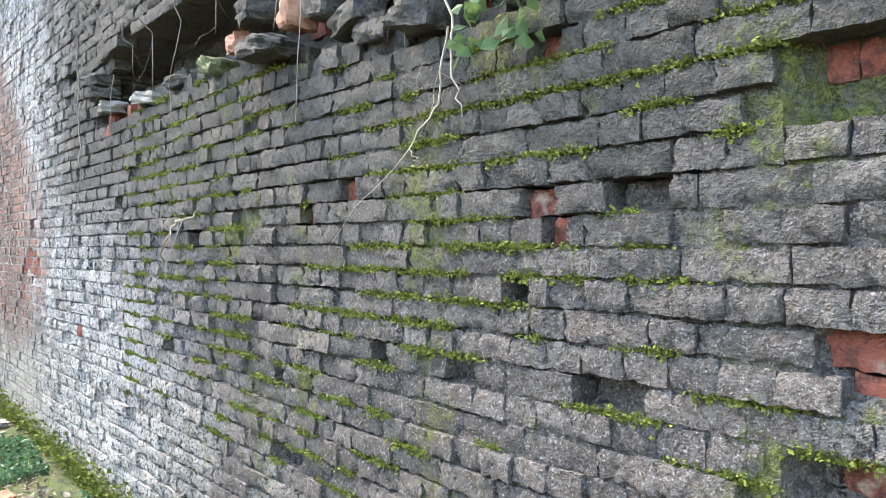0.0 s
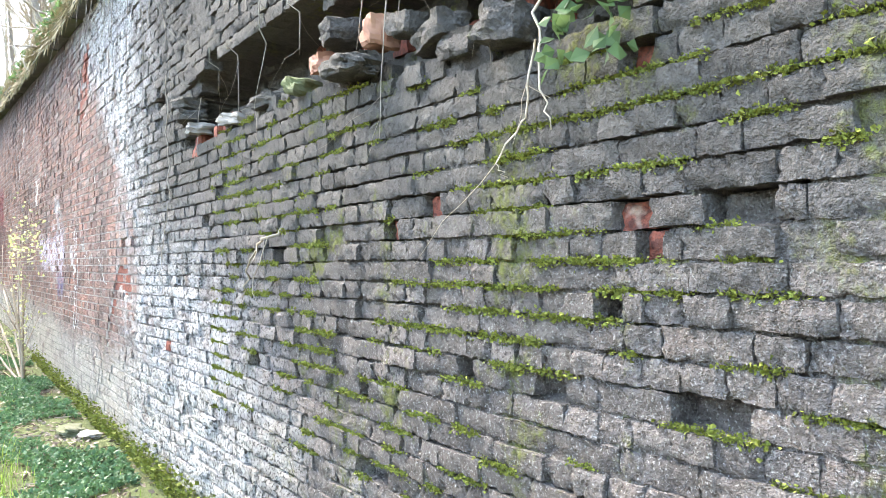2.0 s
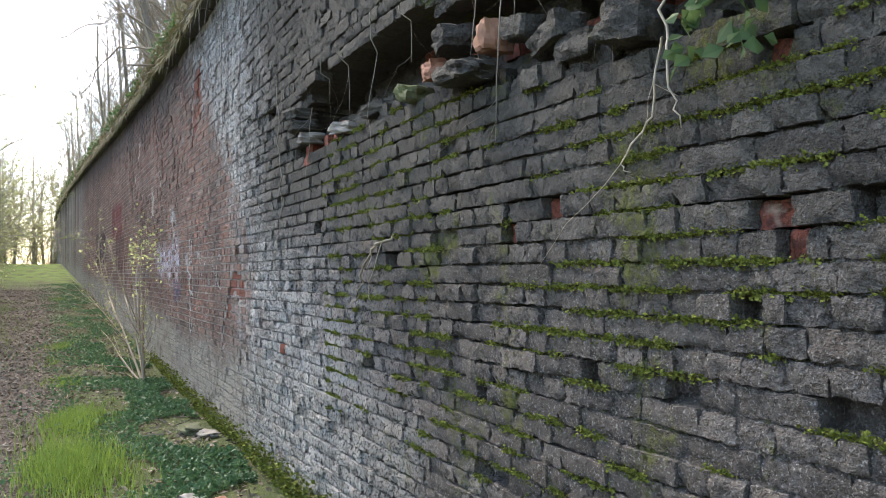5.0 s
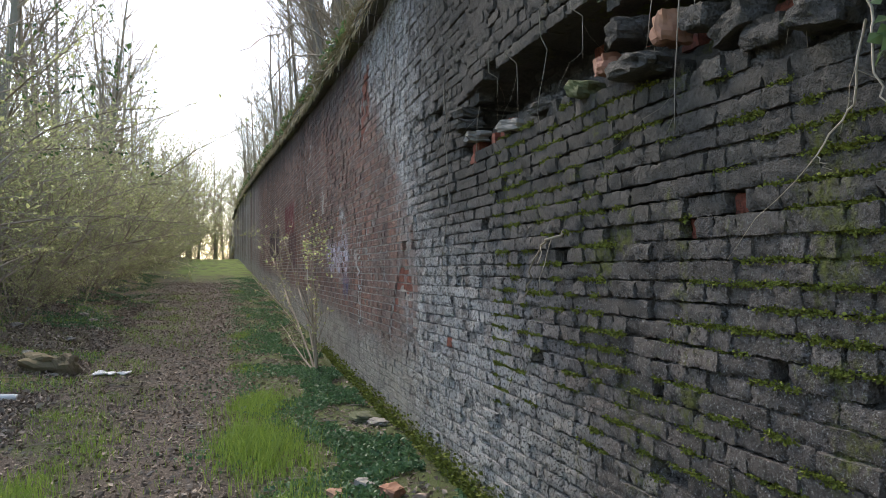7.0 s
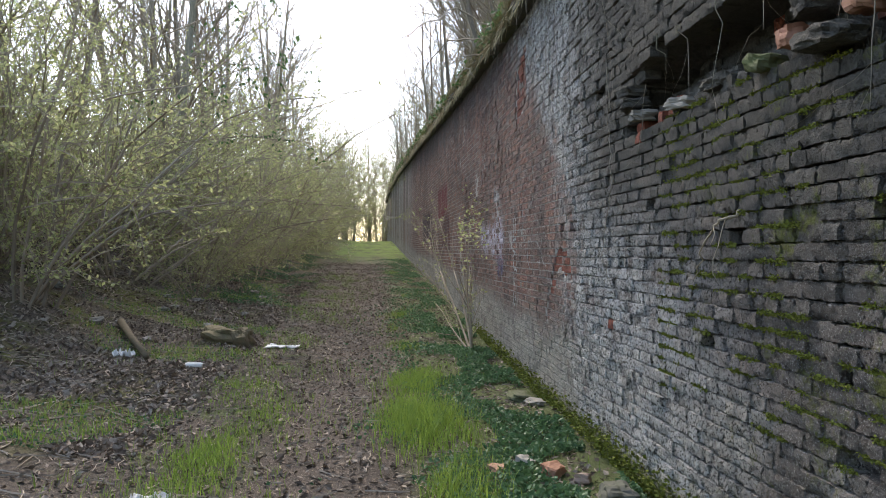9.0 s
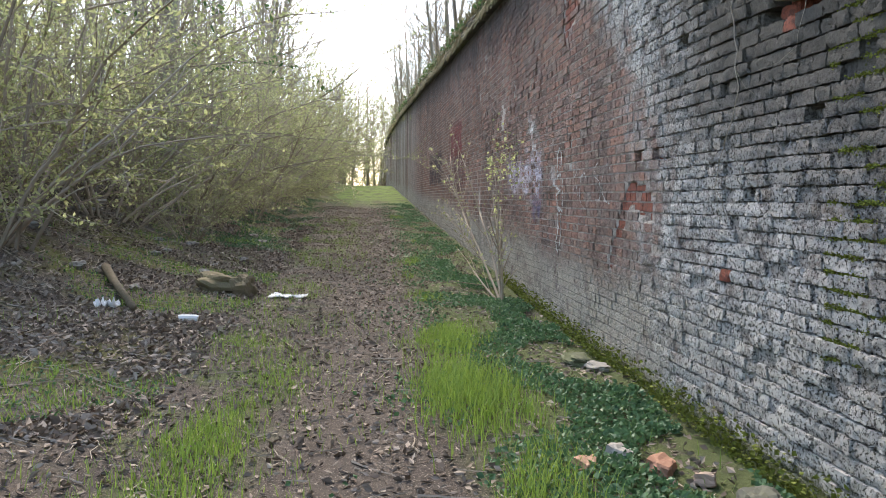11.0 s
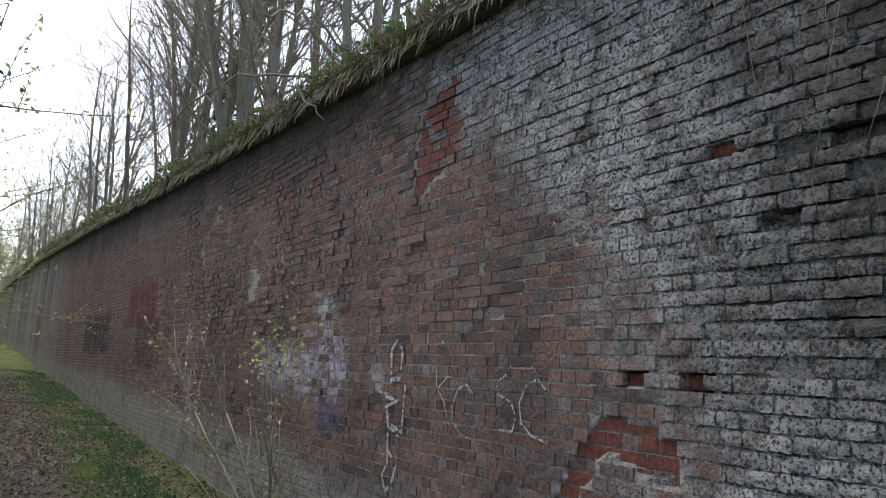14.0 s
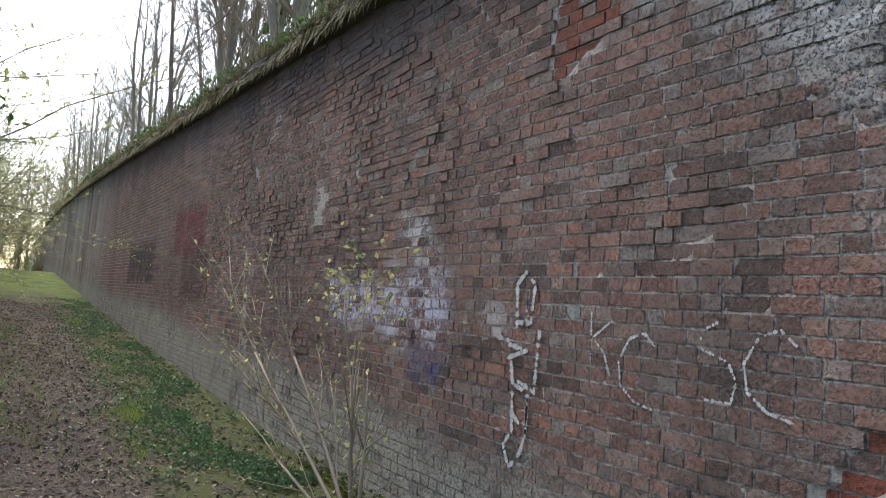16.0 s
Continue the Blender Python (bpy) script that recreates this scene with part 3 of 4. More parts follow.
def make_shrub(h, label, dens, size=0.05):
    shrub = tagged(new("shrub"), label, "shrub", "shrubs beside the path")
    wood, lv = Soup(), Soup()
    for i in range(13):
        a = random.uniform(0, 6.28)
        out = random.uniform(0.2, 1.0)
        d = Vector((math.cos(a) * out, math.sin(a) * out, 1))
        b = random.uniform(0.05, 0.5)
        branchy(wood, Vector((math.cos(a) * b, math.sin(a) * b, -0.15)), d, h * random.uniform(0.35, 0.6), 0.02, 2, 0.85, lv, 5, 0.2, -0.03, dens, size)
    part("branchwork", wood.mesh("branchwork", M_TWIG), shrub, "thin tangled brown stems")
    part("foliage", lv.mesh("foliage", M_LEAF), shrub, "small fresh green leaves")
    return shrub


def set_at(ob, x, y, z=None, rot=0.0, s=1.0):
    m = Matrix.Translation((x, y, ground_z(x, y) if z is None else z)) @ Matrix.Rotation(rot, 4, "Z")
    ob.scale = (s, s, s)
    ob.matrix_basis = m @ Matrix.Diagonal((s, s, s, 1))
    return ob


def spread_copies(kinds, places):
    """Puts each kind once, and copies for the other places."""
    used = set()
    for k, x, y, rot, s in places:
        ob = kinds[k]
        if k not in used:
            used.add(k)
            set_at(ob, x, y, None, rot, s)
        else:
            ob = copy_thing(ob, Matrix.Identity(4))
            set_at(ob, x, y, None, rot, s)


random.seed(11)
SHRUBS = [make_shrub(h, "dense tangled shrub with small fresh green leaves on the bank", d) for h, d in ((4.9, 23), (4.5, 25), (5.5, 22), (3.8, 26))]
places = []
for k in range(40):
    y = 10.3 + k * 1.05 + random.uniform(-0.6, 0.6)
    x = -5.35 - random.uniform(0, 0.8) - (k % 3) * 1.3 + (0.7 if y > 22 else 0)
    places.append((k % 4, x, y, random.uniform(0, 6.28), random.uniform(1.1, 1.35)))
for k in range(12):
    places.append((3, -4.6 - random.uniform(0, 0.5), 14.5 + k * 2.6, random.uniform(0, 6.28), random.uniform(0.4, 0.6)))
for x, y in ((-7.4, 10.6), (-7.0, 12), (-8.2, 11), (-8.6, 15), (-8.2, 18), (-8.0, 21), (-9.8, 8), (-7.6, 8.4), (-8.0, 9.6), (-9.5, 6.5), (-6.9, 11.2), (-9.5, 10), (-9.5, 13)):
    places.append((random.randint(0, 3), x, y, random.uniform(0, 6.28), random.uniform(0.95, 1.15)))
for k in range(13):
    places.append((k % 4, -9 + k * 0.95, 56 + random.uniform(-2, 6), random.uniform(0, 6.28), random.uniform(0.9, 1.3)))
spread_copies(SHRUBS, places)

random.seed(5)
TREES = [make_tree(9.5, 0.15, "tall bare tree with slender grey-brown trunk and fine twigs", 0.05),
         make_tree(11, 0.13, "slender bare tree with upright twigs", 0.03),
         make_tree(8.5, 0.17, "leaning tree whose trunk is wrapped in ivy", 0.12, ivy=1500),
         make_tree(8, 0.09, "clump of thin bare stems growing above the wall", 0.09, stems=4),
         make_tree(12, 0.17, "tall bare woodland tree behind the shrubs", 0.03)]
places = [(2, 1.3, 20.3, 0.5, 1.0), (0, 1.6, 18.2, 1.0, 0.95), (3, 1.0, 15.9, 2.0, 0.9), (3, 1.7, 22.5, 4.0, 1.0), (1, 1.5, 24.5, 0.3, 0.9), (0, 2.2, 27, 2.2, 0.95), (1, 1.4, 30, 3.3, 0.8), (3, 1.0, 34, 1.1, 0.9),
          (1, 1.8, 38, 5.0, 0.8), (3, 0.6, 44, 0.0, 0.8), (0, 2.6, 15.0, 4.0, 0.9), (3, 1.3, 12.2, 5.2, 0.75), (3, 0.5, 52, 3.0, 0.8), (1, 3.5, 19.5, 2.6, 1.0), (0, 3.8, 24, 0.9, 1.0), (3, 2.6, 29, 4.4, 0.9)]
for k in range(17):
    y = 14 + k * 3.1 + random.uniform(-0.8, 0.8)
    x = -7.8 - random.uniform(0, 5.0) + (1.2 if y > 40 else 0)
    places.append(((4, 1, 0, 1)[k % 4], x, y, random.uniform(0, 6.28), random.uniform(0.8, 1.1)))
for k in range(10):
    places.append(((3, 1, 0)[k % 3], -9 + k * 1.5 + random.uniform(-0.5, 0.5), 68 + random.uniform(-8, 22), random.uniform(0, 6.28), random.uniform(0.7, 1.0)))
for k in range(9):
    places.append(((4, 0, 1)[k % 3], -6.2 - random.uniform(0, 2.4), 19 + k * 3.4 + random.uniform(-0.9, 0.9), random.uniform(0, 6.28), random.uniform(0.9, 1.15)))
for k in range(14):
    places.append(((0, 3, 1)[k % 3], -7 + k * 0.8 + random.uniform(-0.5, 0.5), 58 + random.uniform(-4, 10), random.uniform(0, 6.28), random.uniform(0.6, 0.9)))
spread_copies(TREES, places)

# ---- coping along the top of the wall ----
random.seed(8)


def coping_stone(k, y, length):
    bm = bmesh.new()
    bmesh.ops.create_cube(bm, size=1)
    bmesh.ops.subdivide_edges(bm, edges=bm.edges[:], cuts=2, use_grid_fill=True)
    for v in bm.verts:
        v.co = Vector((v.co.x * 0.62 + 0.17, v.co.y * length, v.co.z * 0.15)) + rv(0.012)
    me = bpy.data.meshes.new("coping_stone")
    bm.to_mesh(me)
    bm.free()
    me.materials.append(M_COPING)
    yc = y + length / 2
    slope = math.atan2(top_z(yc + 0.5) - top_z(yc - 0.5), 1)
    part("coping_stone", me, WALL, at=pose(wall_x(yc) + random.uniform(-0.02, 0.01), yc, top_z(yc) + 0.075, math.degrees(slope), 0, math.degrees(math.atan2(-(wall_x(yc + 0.5) - wall_x(yc - 0.5)), 1))))


y = Y0
while y < 60:
    ln = random.uniform(0.7, 1.1)
    coping_stone(0, y, ln - 0.015)
    y += ln

# ---- growth on the coping: dry grass, ivy, hanging roots ----
hay, ivy = Soup(), Soup()
for _ in range(22000):
    y = -1 + 46 * random.random() ** 1.3
    x = wall_x(y) + random.uniform(-0.17, 0.5)
    over = random.random() < 0.42
    p = Vector((x if not over else wall_x(y) - 0.13, y, top_z(y) + 0.14))
    if over:
        hay.blade(p, Vector((random.uniform(-0.14, -0.01), random.uniform(-0.12, 0.12), 0)), random.uniform(-0.3, 0.08), 0.007)
    else:
        hay.blade(p, Vector((random.uniform(-0.2, 0.15), random.uniform(-0.2, 0.2), 0)), random.uniform(0.1, 0.38), 0.006)
for _ in range(9000):
    y = 3 + 40 * random.random() ** 1.2
    if noise.noise((y * 0.6, 0, 9)) < -0.05:
        continue
    ivy.leaf(Vector((wall_x(y) + random.uniform(-0.2, 0.5), y, top_z(y) + 0.13 + random.uniform(-0.06, 0.22))), rv(), random.uniform(0.05, 0.1), 0.85)
tagged(part("dry_grass", hay.mesh("dry_grass", M_HAY)), "dry and green grass overhanging the coping", "grass", kind="stuff")
tagged(part("ivy", ivy.mesh("ivy", M_IVY)), "ivy creeping over the coping", "ivy", kind="stuff")


def hanging(name, label, pts, r, twigs=0, mat=None):
    s = Soup()
    s.tube(pts, r, r * 0.35, 5)
    for _ in range(twigs):
        k = random.randint(1, len(pts) - 1)
        q, _e = wander(pts[k], rv() + Vector((-0.2, 0, -0.8)), random.uniform(0.12, 0.4), 5, 0.3)
        s.tube(q, r * 0.45, r * 0.15, 3)
    return tagged(part(name, s.mesh(name, mat or M_ROOT, True)), label, "root", "hanging roots")


def curve_pts(*ctrl, n=5, wob=0.012):
    out = []
    for a, b in zip(ctrl, ctrl[1:]):
        for i in range(n):
            out.append(Vector(a).lerp(Vector(b), i / n) + rv(wob))
    out.append(Vector(ctrl[-1]))
    return out


for _ in range(26):
    y = random.uniform(1.2, 9.5)
    ln = random.uniform(0.5, 1.7)
    x = -0.15 if y > 4.6 else -0.03
    z = top_z(y) + 0.1 if y > 4.6 else random.uniform(2.25, 2.5)
    p, _e = wander(Vector((x, y, z)), Vector((-0.1, random.uniform(-0.3, 0.3), -1)), ln if y > 4.4 else random.uniform(0.2, 0.6), 8, 0.12, -0.12)
    p = [Vector((min(q.x, -0.035 - overhang(q.y, q.z)), q.y, q.z)) for q in p]
    hanging("hanging_root", "thin brown dry root hanging down the wall face", p, 0.0028, 2, M_BARK)
hanging("hanging_root", "bleached dry stem hanging from a joint", curve_pts((-0.02, 1.27, 2.15), (-0.06, 1.29, 1.95), (-0.07, 1.27, 1.78), (-0.06, 1.24, 1.66)), 0.005, 0)
hanging("hanging_root", "pale forked root lying on the brick face", curve_pts((-0.04, 1.32, 1.9), (-0.04, 1.36, 1.72), (-0.05, 1.46, 1.62), (-0.03, 1.44, 1.57)), 0.0035, 3)
hanging("hanging_root", "pale broken root sticking out of a joint", curve_pts((0.01, 3.05, 1.5), (-0.07, 3.1, 1.46), (-0.05, 3.28, 1.36), (-0.03, 3.45, 1.2)), 0.007, 2)
hanging("hanging_root", "long thin root trailing down the pale bricks", curve_pts((-0.05, 4.75, 2.5), (-0.04, 4.8, 2.1), (-0.05, 4.7, 1.7), (-0.04, 4.95, 1.35), (-0.04, 4.8, 1.15)), 0.004, 7, M_BARK)
for (a, b, c) in (((0.1, 9.5, 4.05), (-0.6, 9.2, 4.25), (-1.3, 8.0, 3.55)), ((0.1, 10.5, 4.1), (-0.5, 9.6, 3.75), (-0.35, 9.3, 3.45)), ((0.1, 9.8, 4.1), (-0.5, 11.5, 4.5), (-0.9, 14.0, 4.3))):
    hanging("bramble_stem", "arching bare bramble stem overhanging the wall", curve_pts(a, b, c, n=6, wob=0.03), 0.016, 5, M_TWIG)["category"] = "branch"

# a leafy tuft growing high in the near stretch
tuft = Soup()
for _ in range(70):
    c = Vector((-0.06, 1.12 + random.uniform(-0.13, 0.13), 1.9 + random.uniform(-0.1, 0.14)))
    tuft.leaf(c, rv() + Vector((-0.6, 0, -0.2)), random.uniform(0.035, 0.06), 0.9)
tagged(part("wall_plant", tuft.mesh("wall_plant", M_IVY)), "small green leafy plant rooted in the brickwork", "plant")

# moss cushions in the joints of the near stretch
random.seed(21)
moss = Soup()
for _ in range(15000):
    c = random.randint(9, 31)
    y, z = random.uniform(0.3, 4.0), c * COURSE
    if noise.noise((y * 1.1, z * 1.4, 4)) + 0.9 * noise.noise((y * 4.5, c * 3.7, 6)) < 0.07 or cavity(y, z):
        continue
    z += 0.014 * noise.noise((y * 0.6, z * 0.9, 11)) + random.uniform(-0.003, 0.003)
    big = random.random() ** 3
    for _k in range(6 + int(10 * big)):
        p = Vector((0.003, y + random.gauss(0, 0.009 + 0.012 * big), z + random.gauss(0, 0.0025 + 0.006 * big)))
        moss.leaf(p, Vector((-0.7, 0, 0.15)) + rv(0.9), random.uniform(0.005, 0.011 + 0.005 * big), 0.8)
for _ in range(6000):
    y = 1.5 + 10 * random.random() ** 1.5
    z = path_z(y) + random.uniform(0, 0.2) * random.random()
    moss.leaf(Vector((wall_x(y) - 0.01 - random.uniform(0, 0.06), y, z)), Vector((-1, 0, 0.5)) + rv(0.8), random.uniform(0.012, 0.035), 0.8)
tagged(part("moss", moss.mesh("moss", M_MOSS)), "yellow-green moss in the brick joints and along the foot", "moss", kind="stuff")

# ---- loose stones in the broken part ----


def lump(name, size, mat, at, label, cat, group="", round_=False):
    bm = bmesh.new()
    bmesh.ops.create_cube(bm, size=1)
    bmesh.ops.subdivide_edges(bm, edges=bm.edges[:], cuts=5, use_grid_fill=True)
    seed = random.uniform(0, 50)
    for v in bm.verts:
        u = v.co.copy()
        ball = u.normalized() * 0.56
        u = u.lerp(ball, 0.75 if round_ else 0.33)
        u *= 1 + (0.5 if round_ else 0.28) * noise.noise(u * 2.6 + Vector((seed, 0, 0))) + 0.1 * noise.noise(u * 8 + Vector((0, seed, 0)))
        v.co = Vector((u.x * size[0], u.y * size[1], u.z * size[2]))
    me = bpy.data.meshes.new(name)
    bm.to_mesh(me)
    bm.free()
    me.materials.append(mat)
    return tagged(part(name, me, at=at), label, cat, group)


for (x, y, z, sx, sy, sz, r, m) in ((-0.03, 2.33, 2.04, 0.16, 0.3, 0.075, 6, M_BRICK), (0.0, 2.44, 2.19, 0.15, 0.14, 0.09, -5, M_BRICK), (0.02, 2.2, 2.14, 0.12, 0.1, 0.11, 4, M_RUBBLE), (0.0, 2.82, 2.07, 0.13, 0.14, 0.07, 14, M_COPING),
                                    (0.0, 1.47, 1.97, 0.15, 0.16, 0.1, 6, M_BRICK), (0.04, 1.85, 2.05, 0.12, 0.2, 0.08, -8, M_BRICK), (0.02, 2.62, 2.12, 0.12, 0.12, 0.08, 3, M_RUBBLE), (0.03, 2.02, 2.12, 0.12, 0.15, 0.08, 12, M_BRICK),
                                    (0.02, 4.3, 2.12, 0.14, 0.18, 0.06, 4, M_STONE), (0.0, 4.38, 2.2, 0.16, 0.15, 0.065, -3, M_BRICK), (0.0, 4.42, 2.28, 0.16, 0.18, 0.065, 3, M_BRICK), (0.05, 3.7, 2.08, 0.16, 0.2, 0.06, 3, M_STONE), (0.06, 3.3, 2.1, 0.14, 0.21, 0.06, -4, M_BRICK), (0.05, 1.7, 1.98, 0.14, 0.18, 0.08, 5, M_BRICK)):
    lump("loose_brick", (sx, sy, sz), m, pose(x, y, z, r, 0, random.uniform(-12, 12)), "loose weathered brick sticking out of the broken facing", "brick", "loose bricks")

# ---- ground cover ----
random.seed(31)
leaves, grass, cover = Soup(), Soup(), Soup()
for _ in range(62000):
    y = -2 + 30 * random.random() ** 1.25
    x = random.uniform(-9.5, -0.05) if random.random() < 0.45 else random.uniform(-3.6, -0.2)
    p = Vector((x, y, ground_z(x, y) + 0.006))
    d = Vector((random.uniform(-1, 1), random.uniform(-1, 1), random.uniform(-0.05, 0.35)))
    leaves.leaf(p, d, random.uniform(0.02, 0.06), random.uniform(0.2, 0.7), random.uniform(-0.3, 0.3))
for _ in range(36000):
    y = -1 + 25 * random.random() ** 1.3
    if random.random() < 0.6:
        x = random.gauss(-1.12, 0.15)
        dense = noise.noise((x * 1.2, y * 0.8, 2)) + (0.2 if y < 8 else -0.1)
        h = random.uniform(0.05, 0.17) if y < 8 else random.uniform(0.03, 0.08)
    else:
        x = random.gauss(-2.65, 0.35) if random.random() < 0.6 else random.uniform(-5, -0.2)
        dense = noise.noise((x * 1.2, y * 0.8, 2)) + (0.1 if x > -3.2 else -0.1)
        h = random.uniform(0.03, 0.1)
    if dense < 0.05:
        continue
    grass.blade(Vector((x, y, ground_z(x, y) - 0.005)), Vector((random.uniform(-1, 1), random.uniform(-1, 1), 0)) * h * 0.6, h, 0.0028)
for cx, cy, rx, ry, hh, n in ((-1.22, 5.9, 0.26, 0.75, 0.2, 2200), (-2.62, 4.9, 0.2, 0.8, 0.11, 1200), (-2.45, 6.4, 0.22, 0.6, 0.07, 500), (-1.15, 7.6, 0.3, 0.7, 0.09, 700), (-2.9, 7.4, 0.3, 0.8, 0.05, 700)):
    for _ in range(n):
        x, y = random.gauss(cx, rx * 0.6), random.gauss(cy, ry * 0.6)
        h = hh * random.uniform(0.35, 1.0)
        grass.blade(Vector((x, y, ground_z(x, y) - 0.005)), Vector((random.uniform(-1, 1), random.uniform(-1, 1), 0)) * h * 0.55, h, 0.003)
for _ in range(62000):
    y = 3.0 + 27 * random.random() ** 1.5
    x = wall_x(y) - 0.12 - abs(random.gauss(0, 0.55))
    if random.random() < 0.5 and y > 14:
        x = random.gauss(-4.2, 0.45)
    if noise.noise((x * 1.6, y * 1.1, 12)) < -0.08:
        continue
    cover.leaf(Vector((x, y, ground_z(x, y) + random.uniform(0.005, 0.05))), Vector((random.uniform(-1, 1), random.uniform(-1, 1), 0.3)), random.uniform(0.018, 0.045), 0.8, 0.3)
for _ in range(26000):
    y = 5 + 16 * random.random() ** 1.2
    x = -3.1 - abs(random.gauss(0, 1.9))
    p = Vector((x, y, ground_z(x, y) + 0.008))
    if noise.noise((x * 0.9, y * 0.9, 61)) > 0.12:
        if random.random() < 0.5:
            h = random.uniform(0.02, 0.09)
            grass.blade(p, Vector((random.uniform(-1, 1), random.uniform(-1, 1), 0)) * h, h, 0.004)
        else:
            cover.leaf(p, Vector((random.uniform(-1, 1), random.uniform(-1, 1), 0.3)), random.uniform(0.015, 0.04), 0.7)
    else:
        leaves.leaf(p, Vector((random.uniform(-1, 1), random.uniform(-1, 1), random.uniform(0, 0.5))), random.uniform(0.03, 0.08), random.uniform(0.3, 0.7), random.uniform(-0.4, 0.4))
tagged(part("leaf_litter", leaves.mesh("leaf_litter", M_DEAD)), "brown dead leaves scattered on the path and bank", "leaves", kind="stuff")
tagged(part("grass", grass.mesh("grass", M_GRASS)), "fresh green grass along the path", "grass", kind="stuff")
tagged(part("ground_ivy", cover.mesh("ground_ivy", M_COVER)), "low green ground cover at the foot of the wall", "plants", kind="stuff")

sticks = Soup()
for _ in range(2600):
    y = 3 + 18 * random.random() ** 1.4
    x = random.uniform(-8, -0.3) if random.random() < 0.5 else random.uniform(-8, -3.4)
    ln = random.uniform(0.06, 0.35) if x > -3.5 else random.uniform(0.1, 0.6)
    a = random.uniform(0, 6.28)
    pts = []
    for i in range(5):
        px, py = x + math.cos(a) * ln * i / 4 + random.uniform(-0.02, 0.02), y + math.sin(a) * ln * i / 4
        pts.append(Vector((min(px, -0.1), py, ground_z(min(px, -0.1), py) + 0.012)))
    sticks.tube(pts, random.uniform(0.003, 0.008), 0.002, 4)
tagged(part("fallen_twigs", sticks.mesh("fallen_twigs", M_TWIG)), "dry fallen twigs lying on the ground", "twigs", kind="stuff")

# ---- clutter ----


def on_ground(x, y, dz=0.0, rx=0, ry=0, rz=0):
    return pose(x, y, ground_z(x, y) + dz, rx, ry, rz)


lump("stump", (0.5, 0.36, 0.22), M_WOOD, on_ground(-3.62, 10.4, 0.08, 5, 4, 20), "rotten mossy tree stump lying beside the path", "stump", round_=True)
lump("stump", (0.22, 0.3, 0.26), M_WOOD, on_ground(-3.3, 10.3, 0.09, -8, 10, 50), "broken dark end of the rotten stump", "stump", round_=True)
log = Soup()
log.tube([Vector((-4.95, 10.6, ground_z(-4.95, 10.6) + 0.06)), Vector((-4.6, 9.8, ground_z(-4.6, 9.8) + 0.08)), Vector((-4.1, 8.8, ground_z(-4.1, 8.8) + 0.05))], 0.055, 0.035, 8)
tagged(part("log", log.mesh("log", M_WOOD, True)), "thin fallen branch lying down the bank", "log")


def rag(name, x, y, w, h, mat, label, cat, crumple=0.05):
    bm = bmesh.new()
    bmesh.ops.create_grid(bm, x_segments=10, y_segments=7, size=0.5)
    for v in bm.verts:
        q = v.co.copy()
        v.co = Vector((q.x * w, q.y * h * (0.6 + 0.5 * noise.noise((q.x * 3, 1, x))), 0.035 + crumple * abs(noise.noise((q.x * 5, q.y * 5, y)))))
    ext = bmesh.ops.extrude_face_region(bm, geom=bm.faces[:])
    for v in [g for g in ext["geom"] if isinstance(g, bmesh.types.BMVert)]:
        v.co.z -= 0.012
    me = bpy.data.meshes.new(name)
    bm.to_mesh(me)
    bm.free()
    me.materials.append(mat)
    return tagged(part(name, me, at=on_ground(x, y, -0.02, 0, 0, random.uniform(-15, 15))), label, cat)


rag("plastic_sheet", -2.76, 10.1, 0.42, 0.22, M_LITTER, "crumpled pale plastic sheet lying on the path", "litter")
rag("plastic_bag", -4.35, 8.8, 0.22, 0.16, M_LITTER, "crumpled white plastic bag on the bank", "litter", 0.14)
can = Soup()
gz = ground_z(-3.48, 8.4)
can.tube([Vector((-3.57, 8.4, gz + 0.035)), Vector((-3.55, 8.4, gz + 0.04)), Vector((-3.42, 8.38, gz + 0.04)), Vector((-3.40, 8.38, gz + 0.035))], 0.034, 0.03, 10)
tagged(part("can", can.mesh("can", M_LITTER)), "pale dirty drinks can lying on the ground", "can")
rag("plastic_bag", -2.75, 4.2, 0.2, 0.12, M_LITTER, "torn white wrapper at the edge of the path", "litter", 0.06)
for (x, y, sx, sy, sz, m) in ((-0.5, 4.4, 0.2, 0.11, 0.08, M_RUBBLE), (-0.8, 4.5, 0.16, 0.09, 0.06, M_RUBBLE), (-0.62, 4.62, 0.1, 0.12, 0.09, M_STONE), (-0.36, 4.25, 0.09, 0.08, 0.06, M_RUBBLE)):
    lump("brick_fragment", (sx, sy, sz), m, on_ground(x, y, sz * 0.35, 12, 6, random.uniform(0, 180)), "broken brick fragment lying in the grass", "brick", "fallen bricks")
lump("mossy_stone", (0.17, 0.26, 0.09), M_COPING, on_ground(-0.3, 6.65, 0.03), "moss-covered lump at the foot of the wall", "stone", round_=True)
lump("mossy_stone", (0.16, 0.2, 0.1), M_COPING, on_ground(-0.25, 3.95, 0.03), "moss-covered lump at the foot of the wall", "stone", round_=True)
lump("pale_stone", (0.14, 0.2, 0.05), M_STONE, on_ground(-0.2, 6.45, 0.03), "flat pale stone beside the mossy foot of the wall", "stone", round_=True)
for _ in range(34):
    x, y = random.uniform(-6.5, -3.4), random.uniform(9.5, 17)
    s = random.uniform(0.05, 0.16)
    lump("stone", (s, s * 1.3, s * 0.6), M_STONE, on_ground(x, y, s * 0.15, 0, 0, random.uniform(0, 180)), "pale stone half buried in the leafy bank", "stone", "stones on the bank", round_=True)

